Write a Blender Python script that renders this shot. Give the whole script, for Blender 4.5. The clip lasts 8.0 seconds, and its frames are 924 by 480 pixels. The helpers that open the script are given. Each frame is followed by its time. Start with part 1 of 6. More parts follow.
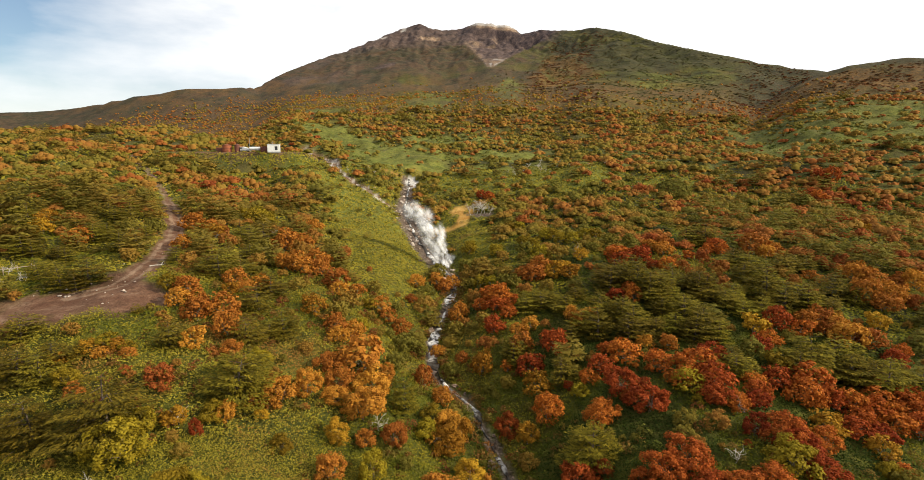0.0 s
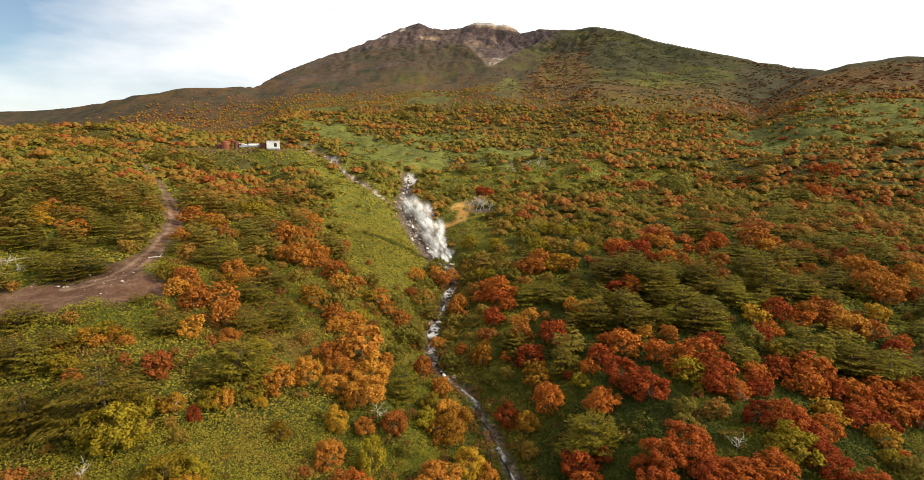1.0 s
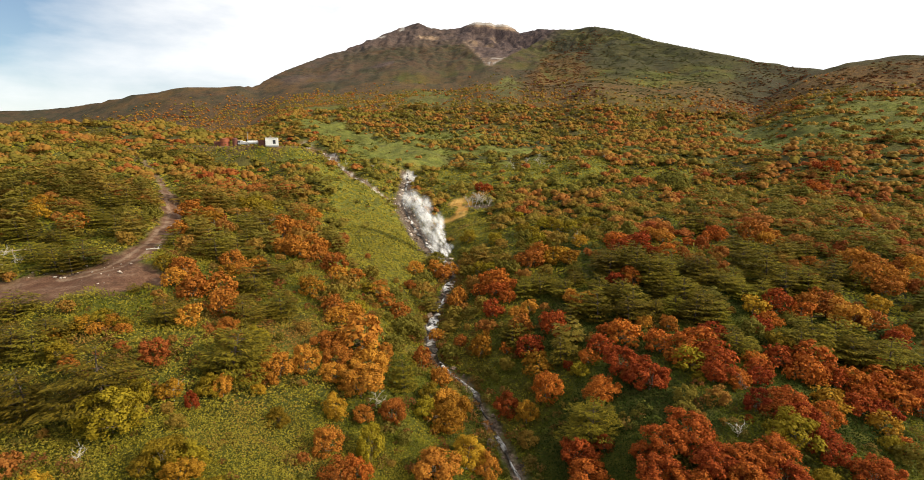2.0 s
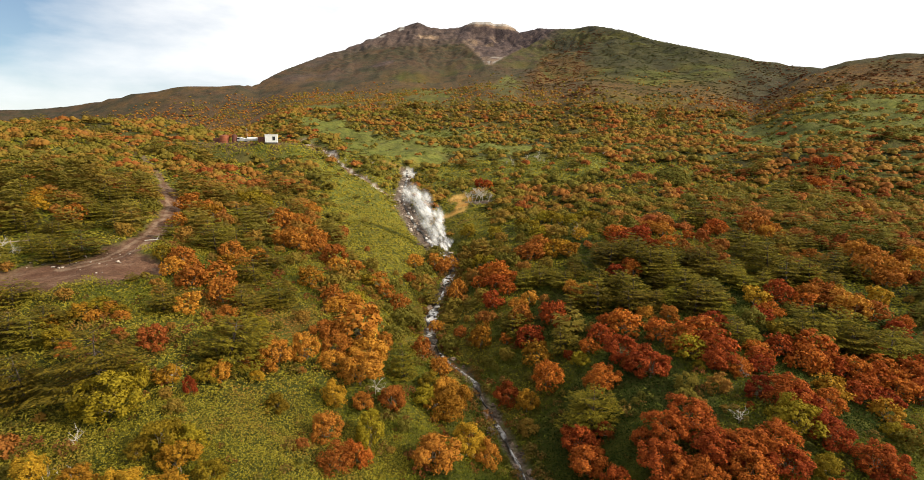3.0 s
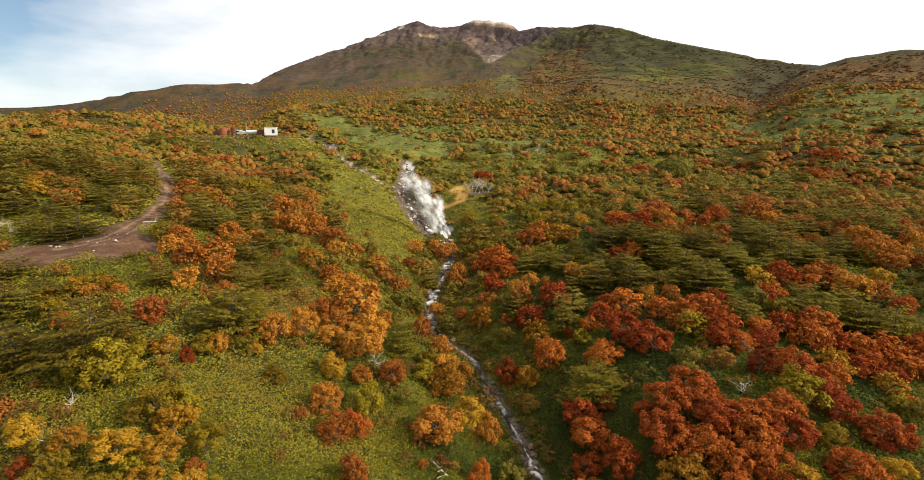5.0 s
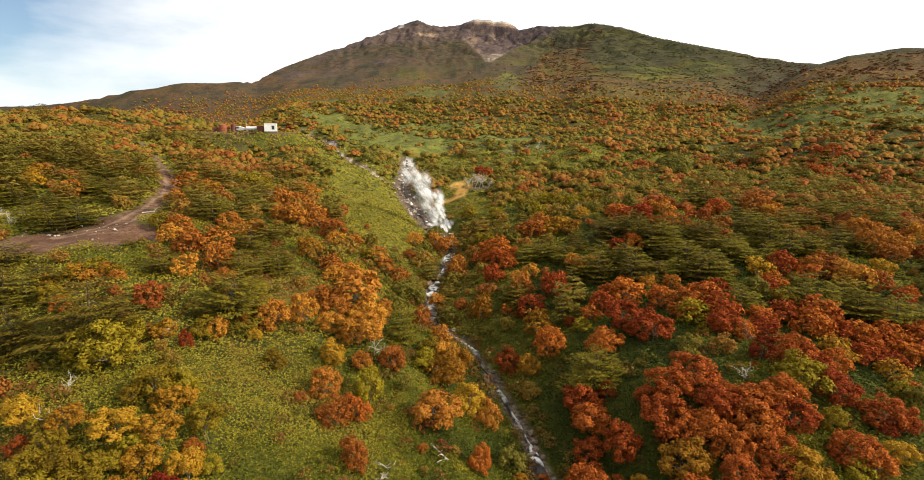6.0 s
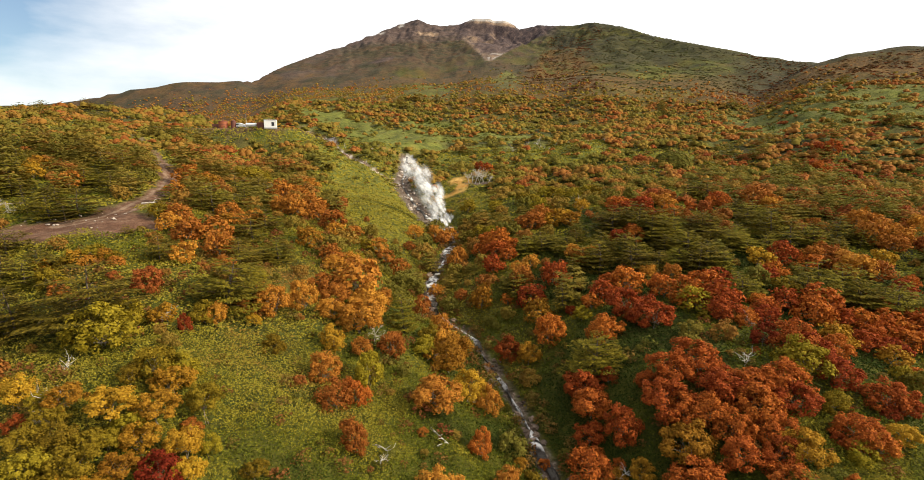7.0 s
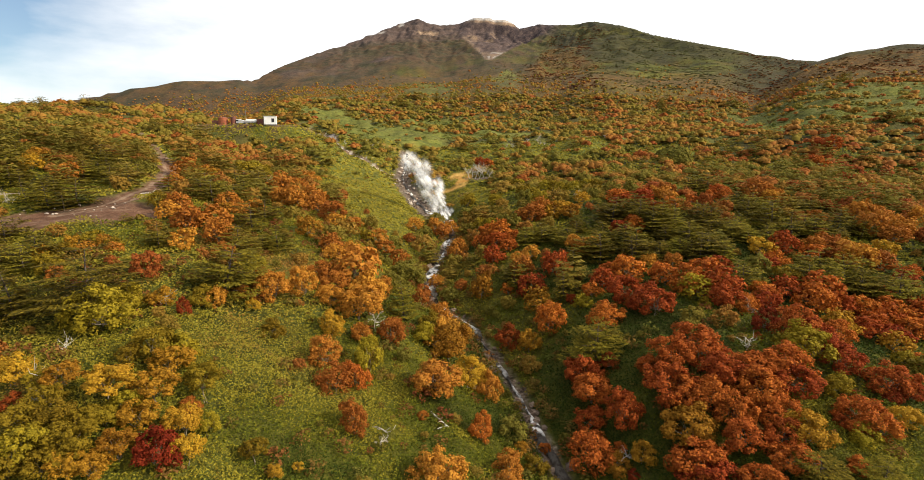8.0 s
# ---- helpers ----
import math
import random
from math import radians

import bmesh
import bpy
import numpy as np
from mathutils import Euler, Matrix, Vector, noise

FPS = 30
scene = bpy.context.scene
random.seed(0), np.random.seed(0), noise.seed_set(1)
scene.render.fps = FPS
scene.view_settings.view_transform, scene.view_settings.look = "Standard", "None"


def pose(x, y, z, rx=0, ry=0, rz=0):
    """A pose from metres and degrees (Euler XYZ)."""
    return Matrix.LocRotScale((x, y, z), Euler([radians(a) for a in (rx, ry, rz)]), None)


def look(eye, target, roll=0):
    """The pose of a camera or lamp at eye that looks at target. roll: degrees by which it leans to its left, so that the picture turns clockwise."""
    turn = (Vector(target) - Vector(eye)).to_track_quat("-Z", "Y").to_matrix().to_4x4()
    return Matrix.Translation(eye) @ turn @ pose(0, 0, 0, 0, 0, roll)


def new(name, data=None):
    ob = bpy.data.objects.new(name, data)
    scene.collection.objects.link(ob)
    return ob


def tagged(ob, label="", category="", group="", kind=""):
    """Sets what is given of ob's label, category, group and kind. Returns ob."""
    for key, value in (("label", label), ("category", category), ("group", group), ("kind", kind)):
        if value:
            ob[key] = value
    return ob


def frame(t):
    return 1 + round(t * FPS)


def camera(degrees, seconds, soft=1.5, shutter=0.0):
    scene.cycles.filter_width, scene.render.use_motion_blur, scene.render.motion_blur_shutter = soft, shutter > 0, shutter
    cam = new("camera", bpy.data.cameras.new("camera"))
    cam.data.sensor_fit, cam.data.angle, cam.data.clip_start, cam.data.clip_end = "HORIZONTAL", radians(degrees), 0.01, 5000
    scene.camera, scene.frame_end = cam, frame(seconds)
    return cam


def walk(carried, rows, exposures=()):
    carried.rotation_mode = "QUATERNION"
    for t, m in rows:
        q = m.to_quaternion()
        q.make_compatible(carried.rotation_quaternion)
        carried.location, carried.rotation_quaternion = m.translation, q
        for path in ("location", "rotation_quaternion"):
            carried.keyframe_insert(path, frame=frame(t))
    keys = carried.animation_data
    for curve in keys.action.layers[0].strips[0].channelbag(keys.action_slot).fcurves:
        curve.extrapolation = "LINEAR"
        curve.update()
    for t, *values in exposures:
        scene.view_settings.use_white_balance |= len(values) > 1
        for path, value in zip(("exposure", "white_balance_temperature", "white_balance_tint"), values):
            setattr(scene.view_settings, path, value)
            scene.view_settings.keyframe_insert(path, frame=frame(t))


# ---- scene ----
cam = camera(83.3, 8.0, soft=0.75)
EYE, TILT = 34.0, -10.0
# seconds, drift right, drift ahead, height over the first eye, yaw, pitch, roll
ROWS = [
    (0.0, 0.0, 0.0, 0.0, 0.0, 0.0, 0.0),
    (0.5, -0.004, -0.03, -0.545, -0.02, 0.0, 0.0),
    (1.0, -0.006, -0.045, -1.16, -0.06, 0.0, 0.0),
    (1.5, -0.006, -0.03, -1.79, -0.12, 0.03, 0.01),
    (3.0, -0.006, 0.0, -3.69, -0.175, 0.055, 0.04),
    (3.5, -0.010, 0.005, -4.31, -0.185, 0.065, 0.05),
    (4.0, -0.018, 0.01, -4.95, -0.192, 0.065, 0.055),
    (4.5, -0.030, 0.01, -5.59, -0.193, 0.06, 0.06),
    (6.0, -0.068, 0.0, -7.53, -0.195, 0.04, 0.06),
    (6.5, -0.076, -0.02, -8.17, -0.196, 0.04, 0.065),
    (7.0, -0.083, -0.045, -8.82, -0.196, 0.045, 0.075),
    (7.5, -0.088, -0.07, -9.47, -0.193, 0.045, 0.085),
    (8.0, -0.090, -0.085, -10.14, -0.188, 0.045, 0.095),
]
walk(cam, [(t, pose(x, y, EYE + z, 90 + TILT + p, r, w)) for t, x, y, z, w, p, r in ROWS],
     exposures=[(0.0, 0.01), (4.5, 0.03), (6.0, 0.12), (8.0, 0.14)])

# ---- light ----
SUN_UP, SUN_SIDE = radians(30), radians(103)  # height, and angle from straight ahead to the right
to_sun = Vector((math.sin(SUN_SIDE) * math.cos(SUN_UP), math.cos(SUN_SIDE) * math.cos(SUN_UP), math.sin(SUN_UP)))
sun = new("sun", bpy.data.lights.new("sun", "SUN"))
sun.data.energy, sun.data.angle, sun.data.color = 4.8, radians(0.6), (1.0, 0.90, 0.72)
sun.matrix_world = look(to_sun * 200, (0, 0, 0))

world = bpy.data.worlds.new("sky")
scene.world = world
world.use_nodes = True
wn, wl = world.node_tree.nodes, world.node_tree.links
wn.clear()
sky = wn.new("ShaderNodeTexSky")
sky.sky_type, sky.sun_disc = "NISHITA", False
sky.sun_elevation, sky.sun_rotation = SUN_UP, SUN_SIDE
sky.air_density, sky.dust_density, sky.ozone_density = 1.0, 0.6, 1.5
gain = wn.new("ShaderNodeVectorMath")
gain.operation = "SCALE"
gain.inputs["Scale"].default_value = 0.11
wl.new(sky.outputs[0], gain.inputs[0])
coords = wn.new("ShaderNodeTexCoord")
stretch = wn.new("ShaderNodeMapping")
stretch.inputs["Scale"].default_value = (1.0, 1.0, 3.2)
stretch.inputs["Location"].default_value = (0.35, 0.1, 0.2)
wl.new(coords.outputs["Generated"], stretch.inputs[0])
puffs = wn.new("ShaderNodeTexNoise")
puffs.inputs["Scale"].default_value, puffs.inputs["Detail"].default_value = 2.2, 7
puffs.inputs["Roughness"].default_value = 0.55
wl.new(stretch.outputs[0], puffs.inputs["Vector"])
# the bank of cloud thickens towards the right of the mountain
parts = wn.new("ShaderNodeSeparateXYZ")
wl.new(coords.outputs["Generated"], parts.inputs[0])
lean = wn.new("ShaderNodeMath")
lean.operation, lean.inputs[1].default_value = "MULTIPLY_ADD", 0.62
wl.new(parts.outputs[0], lean.inputs[0])
wl.new(puffs.outputs["Fac"], lean.inputs[2])
cover = wn.new("ShaderNodeMapRange")
cover.inputs["From Min"].default_value, cover.inputs["From Max"].default_value = 0.05, 0.40
wl.new(lean.outputs[0], cover.inputs["Value"])
blend = wn.new("ShaderNodeMix")
blend.data_type = "RGBA"
wl.new(cover.outputs[0], blend.inputs["Factor"])
wl.new(gain.outputs[0], blend.inputs["A"])
blend.inputs["B"].default_value = (1.12, 1.12, 1.12, 1)
back = wn.new("ShaderNodeBackground")
wl.new(blend.outputs["Result"], back.inputs["Color"])
wl.new(back.outputs[0], wn.new("ShaderNodeOutputWorld").inputs[0])

# ---- materials ----


class Nodes:
    """A node material under construction."""

    def __init__(self, name, rough=0.8, spec=0.25):
        self.mat = bpy.data.materials.new(name)
        self.mat.use_nodes = True
        self.n, self.l = self.mat.node_tree.nodes, self.mat.node_tree.links
        self.bsdf = self.n["Principled BSDF"]
        self.bsdf.inputs["Roughness"].default_value = rough
        self.bsdf.inputs["Specular IOR Level"].default_value = spec

    def link(self, a, b):
        self.l.new(a, b)

    def noise(self, scale, detail=4, rough=0.55, stretch=None):
        src = self.n.new("ShaderNodeNewGeometry").outputs["Position"]
        if stretch is not None:
            m = self.n.new("ShaderNodeMapping")
            m.inputs["Scale"].default_value = stretch
            self.link(src, m.inputs[0])
            src = m.outputs[0]
        t = self.n.new("ShaderNodeTexNoise")
        t.inputs["Scale"].default_value, t.inputs["Detail"].default_value, t.inputs["Roughness"].default_value = scale, detail, rough
        self.link(src, t.inputs["Vector"])
        return t.outputs["Fac"]

    def ramp(self, fac, stops):
        r = self.n.new("ShaderNodeValToRGB")
        while len(r.color_ramp.elements) < len(stops):
            r.color_ramp.elements.new(0.5)
        for e, (p, c) in zip(r.color_ramp.elements, stops):
            e.position, e.color = p, (*c, 1)
        if hasattr(fac, "default_value"):
            self.link(fac, r.inputs[0])
        return r.outputs[0]

    def mix(self, fac, a, b, mode="MIX"):
        m = self.n.new("ShaderNodeMix")
        m.data_type, m.blend_type = "RGBA", mode
        for v, s in ((fac, "Factor"), (a, "A"), (b, "B")):
            if isinstance(v, tuple):
                m.inputs[s].default_value = (*v, 1)
            elif isinstance(v, (int, float)):
                m.inputs[s].default_value = v
            else:
                self.link(v, m.inputs[s])
        return m.outputs["Result"]

    def math(self, op, a, b=0.0, c=0.0):
        m = self.n.new("ShaderNodeMath")
        m.operation = op
        for i, v in enumerate((a, b, c)):
            if isinstance(v, (int, float)):
                m.inputs[i].default_value = v
            else:
                self.link(v, m.inputs[i])
        return m.outputs[0]

    def attr(self, name, out="Color"):
        a = self.n.new("ShaderNodeAttribute")
        a.attribute_name = name
        return a.outputs[out]

    def split(self, col):
        s = self.n.new("ShaderNodeSeparateColor")
        self.link(col, s.inputs[0])
        return s.outputs[0], s.outputs[1], s.outputs[2]

    def base(self, col):
        self.link(col, self.bsdf.inputs["Base Color"])
        return self

    def bump(self, fac, strength=0.5, distance=0.1):
        b = self.n.new("ShaderNodeBump")
        b.inputs["Strength"].default_value, b.inputs["Distance"].default_value = strength, distance
        self.link(fac, b.inputs["Height"])
        self.link(b.outputs[0], self.bsdf.inputs["Normal"])
        return self

    def thin(self, amount=0.3):
        """Light shines through the leaf."""
        tr = self.n.new("ShaderNodeBsdfTranslucent")
        src = self.bsdf.inputs["Base Color"].links[0].from_socket
        self.link(src, tr.inputs["Color"])
        m = self.n.new("ShaderNodeMixShader")
        m.inputs[0].default_value = amount
        self.link(self.bsdf.outputs[0], m.inputs[1])
        self.link(tr.outputs[0], m.inputs[2])
        self.link(m.outputs[0], self.n["Material Output"].inputs["Surface"])
        return self


def leaf_material(name, dark, mid, light):
    """Leaves: each leaf a shade of its own, each tree a little apart from the next."""
    k = Nodes(name, 0.75, 0.06)
    geo = k.n.new("ShaderNodeNewGeometry")
    col = k.ramp(geo.outputs["Random Per Island"], [(0.0, dark), (0.45, mid), (0.8, light), (1.0, mid)])
    info = k.n.new("ShaderNodeObjectInfo")
    hsv = k.n.new("ShaderNodeHueSaturation")
    k.link(k.math("MULTIPLY_ADD", info.outputs["Random"], 0.026, 0.493), hsv.inputs["Hue"])
    k.link(k.math("MULTIPLY_ADD", info.outputs["Random"], 0.50, 0.64), hsv.inputs["Value"])
    blotch = k.noise(0.9, 2)
    k.link(k.mix(k.math("MULTIPLY", blotch, 0.7), col, mid), hsv.inputs["Color"])
    k.base(hsv.outputs[0])
    return k.thin(0.18).mat


def tinted_leaf_material(name, stops, low=0.78, spread=0.36, thin=0.17):
    """Leaves of a whole stand: the colour of each crown comes from its own tint."""
    k = Nodes(name, 0.75, 0.06)
    geo = k.n.new("ShaderNodeNewGeometry")
    tint = k.math("ADD", k.attr("tint", "Fac"), k.math("MULTIPLY_ADD", geo.outputs["Random Per Island"], 0.08, -0.04))
    hsv = k.n.new("ShaderNodeHueSaturation")
    k.link(k.ramp(tint, stops), hsv.inputs["Color"])
    k.link(k.math("MULTIPLY_ADD", geo.outputs["Random Per Island"], spread, low), hsv.inputs["Value"])
    k.base(hsv.outputs[0])
    return k.thin(thin).mat


LEAF = {
    "orange": leaf_material("orange_leaves", (0.22, 0.064, 0.011), (0.425, 0.142, 0.022), (0.585, 0.240, 0.036)),
    "russet": leaf_material("russet_leaves", (0.12, 0.020, 0.007), (0.38, 0.072, 0.015), (0.59, 0.148, 0.027)),
    "crimson": leaf_material("crimson_leaves", (0.12, 0.016, 0.007), (0.27, 0.042, 0.012), (0.38, 0.078, 0.018)),
    "golden": leaf_material("golden_leaves", (0.20, 0.086, 0.009), (0.385, 0.175, 0.016), (0.52, 0.265, 0.026)),
    "olive": leaf_material("olive_leaves", (0.11, 0.078, 0.007), (0.245, 0.158, 0.012), (0.36, 0.235, 0.019)),
    "pine": leaf_material("pine_needles", (0.044, 0.040, 0.006), (0.160, 0.119, 0.012), (0.325, 0.218, 0.020)),
}
STAND = tinted_leaf_material("stand_leaves", [
    (0.0, (0.24, 0.036, 0.013)), (0.18, (0.31, 0.086, 0.020)), (0.38, (0.345, 0.142, 0.030)), (0.55, (0.31, 0.172, 0.030)),
    (0.72, (0.235, 0.170, 0.026)), (0.88, (0.165, 0.142, 0.022)), (1.0, (0.10, 0.097, 0.016))], 0.85, 0.24, 0.27)
SASA = tinted_leaf_material("dwarf_bamboo", [
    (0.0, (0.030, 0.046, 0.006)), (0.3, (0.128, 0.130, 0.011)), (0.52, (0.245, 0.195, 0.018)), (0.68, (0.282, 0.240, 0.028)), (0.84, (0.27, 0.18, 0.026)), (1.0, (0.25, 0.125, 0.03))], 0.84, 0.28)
HEATH = tinted_leaf_material("low_scrub", [
    (0.0, (0.20, 0.050, 0.022)), (0.25, (0.24, 0.086, 0.026)), (0.5, (0.215, 0.112, 0.028)), (0.75, (0.18, 0.150, 0.028)), (1.0, (0.125, 0.140, 0.022))], 0.75, 0.4, 0.3)

BRUSH = tinted_leaf_material("flank_brush", [
    (0.0, (0.19, 0.062, 0.026)), (0.25, (0.18, 0.078, 0.028)), (0.5, (0.130, 0.090, 0.034)), (0.75, (0.088, 0.086, 0.030)), (1.0, (0.080, 0.092, 0.026))], 0.85, 0.3, 0.45)


def bark_material(name, pale, dark):
    k = Nodes(name, 0.85, 0.2)
    k.base(k.ramp(k.noise(3.5, 5, 0.6, (1, 1, 2.5)), [(0.3, dark), (0.52, pale), (0.8, tuple(min(1, c * 1.15) for c in pale))]))
    return k.bump(k.noise(14, 3), 0.4, 0.02).mat


BIRCH_BARK = bark_material("birch_bark", (0.27, 0.22, 0.155), (0.09, 0.065, 0.045))
PINE_BARK = bark_material("pine_bark", (0.12, 0.09, 0.068), (0.045, 0.033, 0.026))
DEAD_WOOD = bark_material("bleached_wood", (0.54, 0.49, 0.41), (0.22, 0.18, 0.14))


def ground_material():
    k = Nodes("hillside", 0.95, 0.1)
    rock, scrub, dirt = k.split(k.attr("cover"))
    sulphur, white, gravel = k.split(k.attr("mineral"))
    fine, mid, broad = k.noise(2.6, 5, 0.65), k.noise(0.22, 5, 0.6), k.noise(0.02, 5, 0.6)
    green = k.ramp(mid, [(0.28, (0.075, 0.098, 0.016)), (0.45, (0.165, 0.180, 0.028)), (0.62, (0.235, 0.218, 0.038)), (0.85, (0.25, 0.17, 0.04))])
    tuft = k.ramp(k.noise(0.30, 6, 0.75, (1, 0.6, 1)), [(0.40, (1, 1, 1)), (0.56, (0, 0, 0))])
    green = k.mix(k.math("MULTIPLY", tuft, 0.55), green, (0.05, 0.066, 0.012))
    thin = k.ramp(k.noise(0.1, 8, 0.8), [(0.47, (0, 0, 0)), (0.56, (1, 1, 1))])
    green = k.mix(k.math("MULTIPLY", thin, 0.6), green, (0.125, 0.085, 0.022))
    # darker olive ground close by, and again from the mountain's foot outward
    dark_olive = k.ramp(k.noise(1.1, 4, 0.6), [(0.35, (0.070, 0.082, 0.011)), (0.65, (0.145, 0.128, 0.020))])
    green = k.mix(k.attr("dark_olive", "Fac"), green, dark_olive)
    thick = k.ramp(k.noise(0.065, 8, 0.8), [(0.49, (0, 0, 0)), (0.55, (1, 1, 1))])
    green = k.mix(k.math("MULTIPLY", thick, 0.5), green, (0.055, 0.062, 0.018))
    green = k.mix(k.math("MULTIPLY", fine, 0.28), green, (0.045, 0.052, 0.008))
    brush = k.ramp(k.noise(0.17, 7, 0.75), [(0.33, (0.028, 0.028, 0.015)), (0.46, (0.080, 0.054, 0.030)), (0.56, (0.125, 0.072, 0.034)), (0.7, (0.080, 0.076, 0.030))])
    # heath with extra blue: distance haze is put into its colour
    heath = k.ramp(broad, [(0.35, (0.068, 0.050, 0.037)), (0.5, (0.105, 0.062, 0.040)), (0.64, (0.062, 0.058, 0.034))])
    brush = k.mix(k.math("MULTIPLY_ADD", broad, 0.8, 0.0), brush, heath)
    clumps = k.ramp(k.noise(0.045, 7, 0.75), [(0.48, (0, 0, 0)), (0.55, (1, 1, 1))])
    brush = k.mix(k.math("MULTIPLY", clumps, 0.65), brush, (0.036, 0.042, 0.022))
    specks = k.ramp(k.noise(0.33, 4, 0.7), [(0.52, (0, 0, 0)), (0.6, (1, 1, 1))])
    brush = k.mix(k.math("MULTIPLY", specks, 0.5), brush, (0.11, 0.072, 0.044))
    col = k.mix(scrub, green, brush)
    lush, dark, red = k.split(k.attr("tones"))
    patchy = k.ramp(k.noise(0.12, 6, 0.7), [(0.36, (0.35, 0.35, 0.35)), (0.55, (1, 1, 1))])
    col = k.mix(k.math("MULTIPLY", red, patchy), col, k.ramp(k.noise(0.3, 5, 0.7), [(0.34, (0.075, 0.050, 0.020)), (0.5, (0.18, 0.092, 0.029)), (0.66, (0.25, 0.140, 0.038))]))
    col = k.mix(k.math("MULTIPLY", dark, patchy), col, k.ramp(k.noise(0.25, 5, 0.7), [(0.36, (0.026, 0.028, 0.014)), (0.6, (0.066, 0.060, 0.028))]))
    col = k.mix(k.math("MULTIPLY", lush, patchy), col, k.ramp(k.noise(0.25, 5, 0.7), [(0.34, (0.105, 0.122, 0.024)), (0.5, (0.175, 0.185, 0.034)), (0.64, (0.235, 0.222, 0.044))]))
    stone = k.ramp(k.noise(0.11, 8, 0.75), [(0.3, (0.045, 0.034, 0.034)), (0.47, (0.095, 0.066, 0.058)), (0.6, (0.15, 0.102, 0.082)), (0.78, (0.24, 0.175, 0.135))])
    stone = k.mix(k.attr("cliff", "Fac"), stone, k.ramp(k.noise(0.13, 7, 0.75, (1, 1, 0.35)), [(0.36, (0.028, 0.022, 0.024)), (0.52, (0.075, 0.052, 0.048)), (0.66, (0.15, 0.105, 0.085))]))
    col = k.mix(rock, col, stone)
    earth = k.ramp(k.noise(0.5, 6, 0.7), [(0.3, (0.10, 0.050, 0.028)), (0.5, (0.185, 0.098, 0.057)), (0.72, (0.30, 0.19, 0.12))])
    col = k.mix(k.attr("tan", "Fac"), col, k.ramp(k.noise(0.16, 6, 0.7), [(0.3, (0.19, 0.115, 0.07)), (0.5, (0.30, 0.20, 0.125)), (0.7, (0.42, 0.31, 0.21))]))
    col = k.mix(dirt, col, earth)
    away = k.math("ADD", k.attr("track_off", "Fac"), k.math("MULTIPLY_ADD", k.noise(0.35, 3), 0.9, -0.45))
    wheel = k.math("ABSOLUTE", k.math("SUBTRACT", k.math("ABSOLUTE", away), 0.8))
    ruts = k.math("MULTIPLY", k.ramp(wheel, [(0.18, (1, 1, 1)), (0.42, (0, 0, 0))]), dirt)
    col = k.mix(k.math("MULTIPLY", ruts, 0.6), col, (0.34, 0.235, 0.155))
    mud = k.ramp(k.noise(0.28, 5, 0.7, (1, 2.2, 1)), [(0.47, (0, 0, 0)), (0.58, (1, 1, 1))])
    col = k.mix(k.math("MULTIPLY", k.math("MULTIPLY", mud, dirt), 0.6), col, (0.115, 0.052, 0.030))
    pebbles = k.ramp(k.noise(1.7, 5, 0.75), [(0.38, (0.045, 0.030, 0.02)), (0.52, (0.16, 0.112, 0.08)), (0.7, (0.36, 0.29, 0.225))])
    col = k.mix(gravel, col, pebbles)
    col = k.mix(sulphur, col, k.ramp(mid, [(0.35, (0.44, 0.205, 0.036)), (0.65, (0.60, 0.36, 0.10))]))
    col = k.mix(white, col, k.ramp(fine, [(0.3, (0.42, 0.38, 0.32)), (0.6, (0.8, 0.77, 0.7))]))
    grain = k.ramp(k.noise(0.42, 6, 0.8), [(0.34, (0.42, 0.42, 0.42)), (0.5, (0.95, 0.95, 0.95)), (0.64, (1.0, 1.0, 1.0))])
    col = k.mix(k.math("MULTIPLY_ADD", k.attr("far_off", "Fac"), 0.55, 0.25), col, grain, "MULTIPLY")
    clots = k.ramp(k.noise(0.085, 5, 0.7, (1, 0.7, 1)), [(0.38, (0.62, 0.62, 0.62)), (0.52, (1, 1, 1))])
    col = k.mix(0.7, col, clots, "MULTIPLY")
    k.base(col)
    return k.bump(k.math("ADD", fine, k.math("MULTIPLY", k.noise(0.4, 4), 2.0)), 0.7, 0.5).mat


GROUND = ground_material()

# ---- the lie of the land ----
# crest of the mountain and the hills beside it: degrees from straight ahead, metres off, metres high
CREST_LEFT = [(-110, 780, 25.6), (-75, 770, 67.6), (-40.9, 830, 73.5), (-38.1, 814, 75.8), (-35.4, 788, 80.0), (-32.3, 747, 89.1), (-27.5, 731, 102.4), (-22.8, 720, 106.6)]
CREST_SUMMIT = [(-20.9, 758, 111.8), (-18.4, 815, 138.8), (-14.3, 902, 177.4), (-8.8, 1001, 228.9), (-5.8, 1061, 262), (-4.4, 1065, 271), (-3, 1056, 258), (-0.6, 1055, 258), (1, 1036, 264), (2.8, 1027, 264.6), (4.7, 1018, 258), (6.2, 1007, 242), (8.9, 1014, 247), (11.6, 991, 241)]
CREST_RIGHT = [(14.1, 958, 237), (16.5, 946, 225), (19.4, 892, 196), (24.3, 793, 160), (29.3, 766, 137.5), (33, 745, 123), (40, 720, 108), (60, 650, 80), (80, 640, 50), (110, 700, 10)]
CREST = np.array(CREST_LEFT + CREST_SUMMIT + CREST_RIGHT)
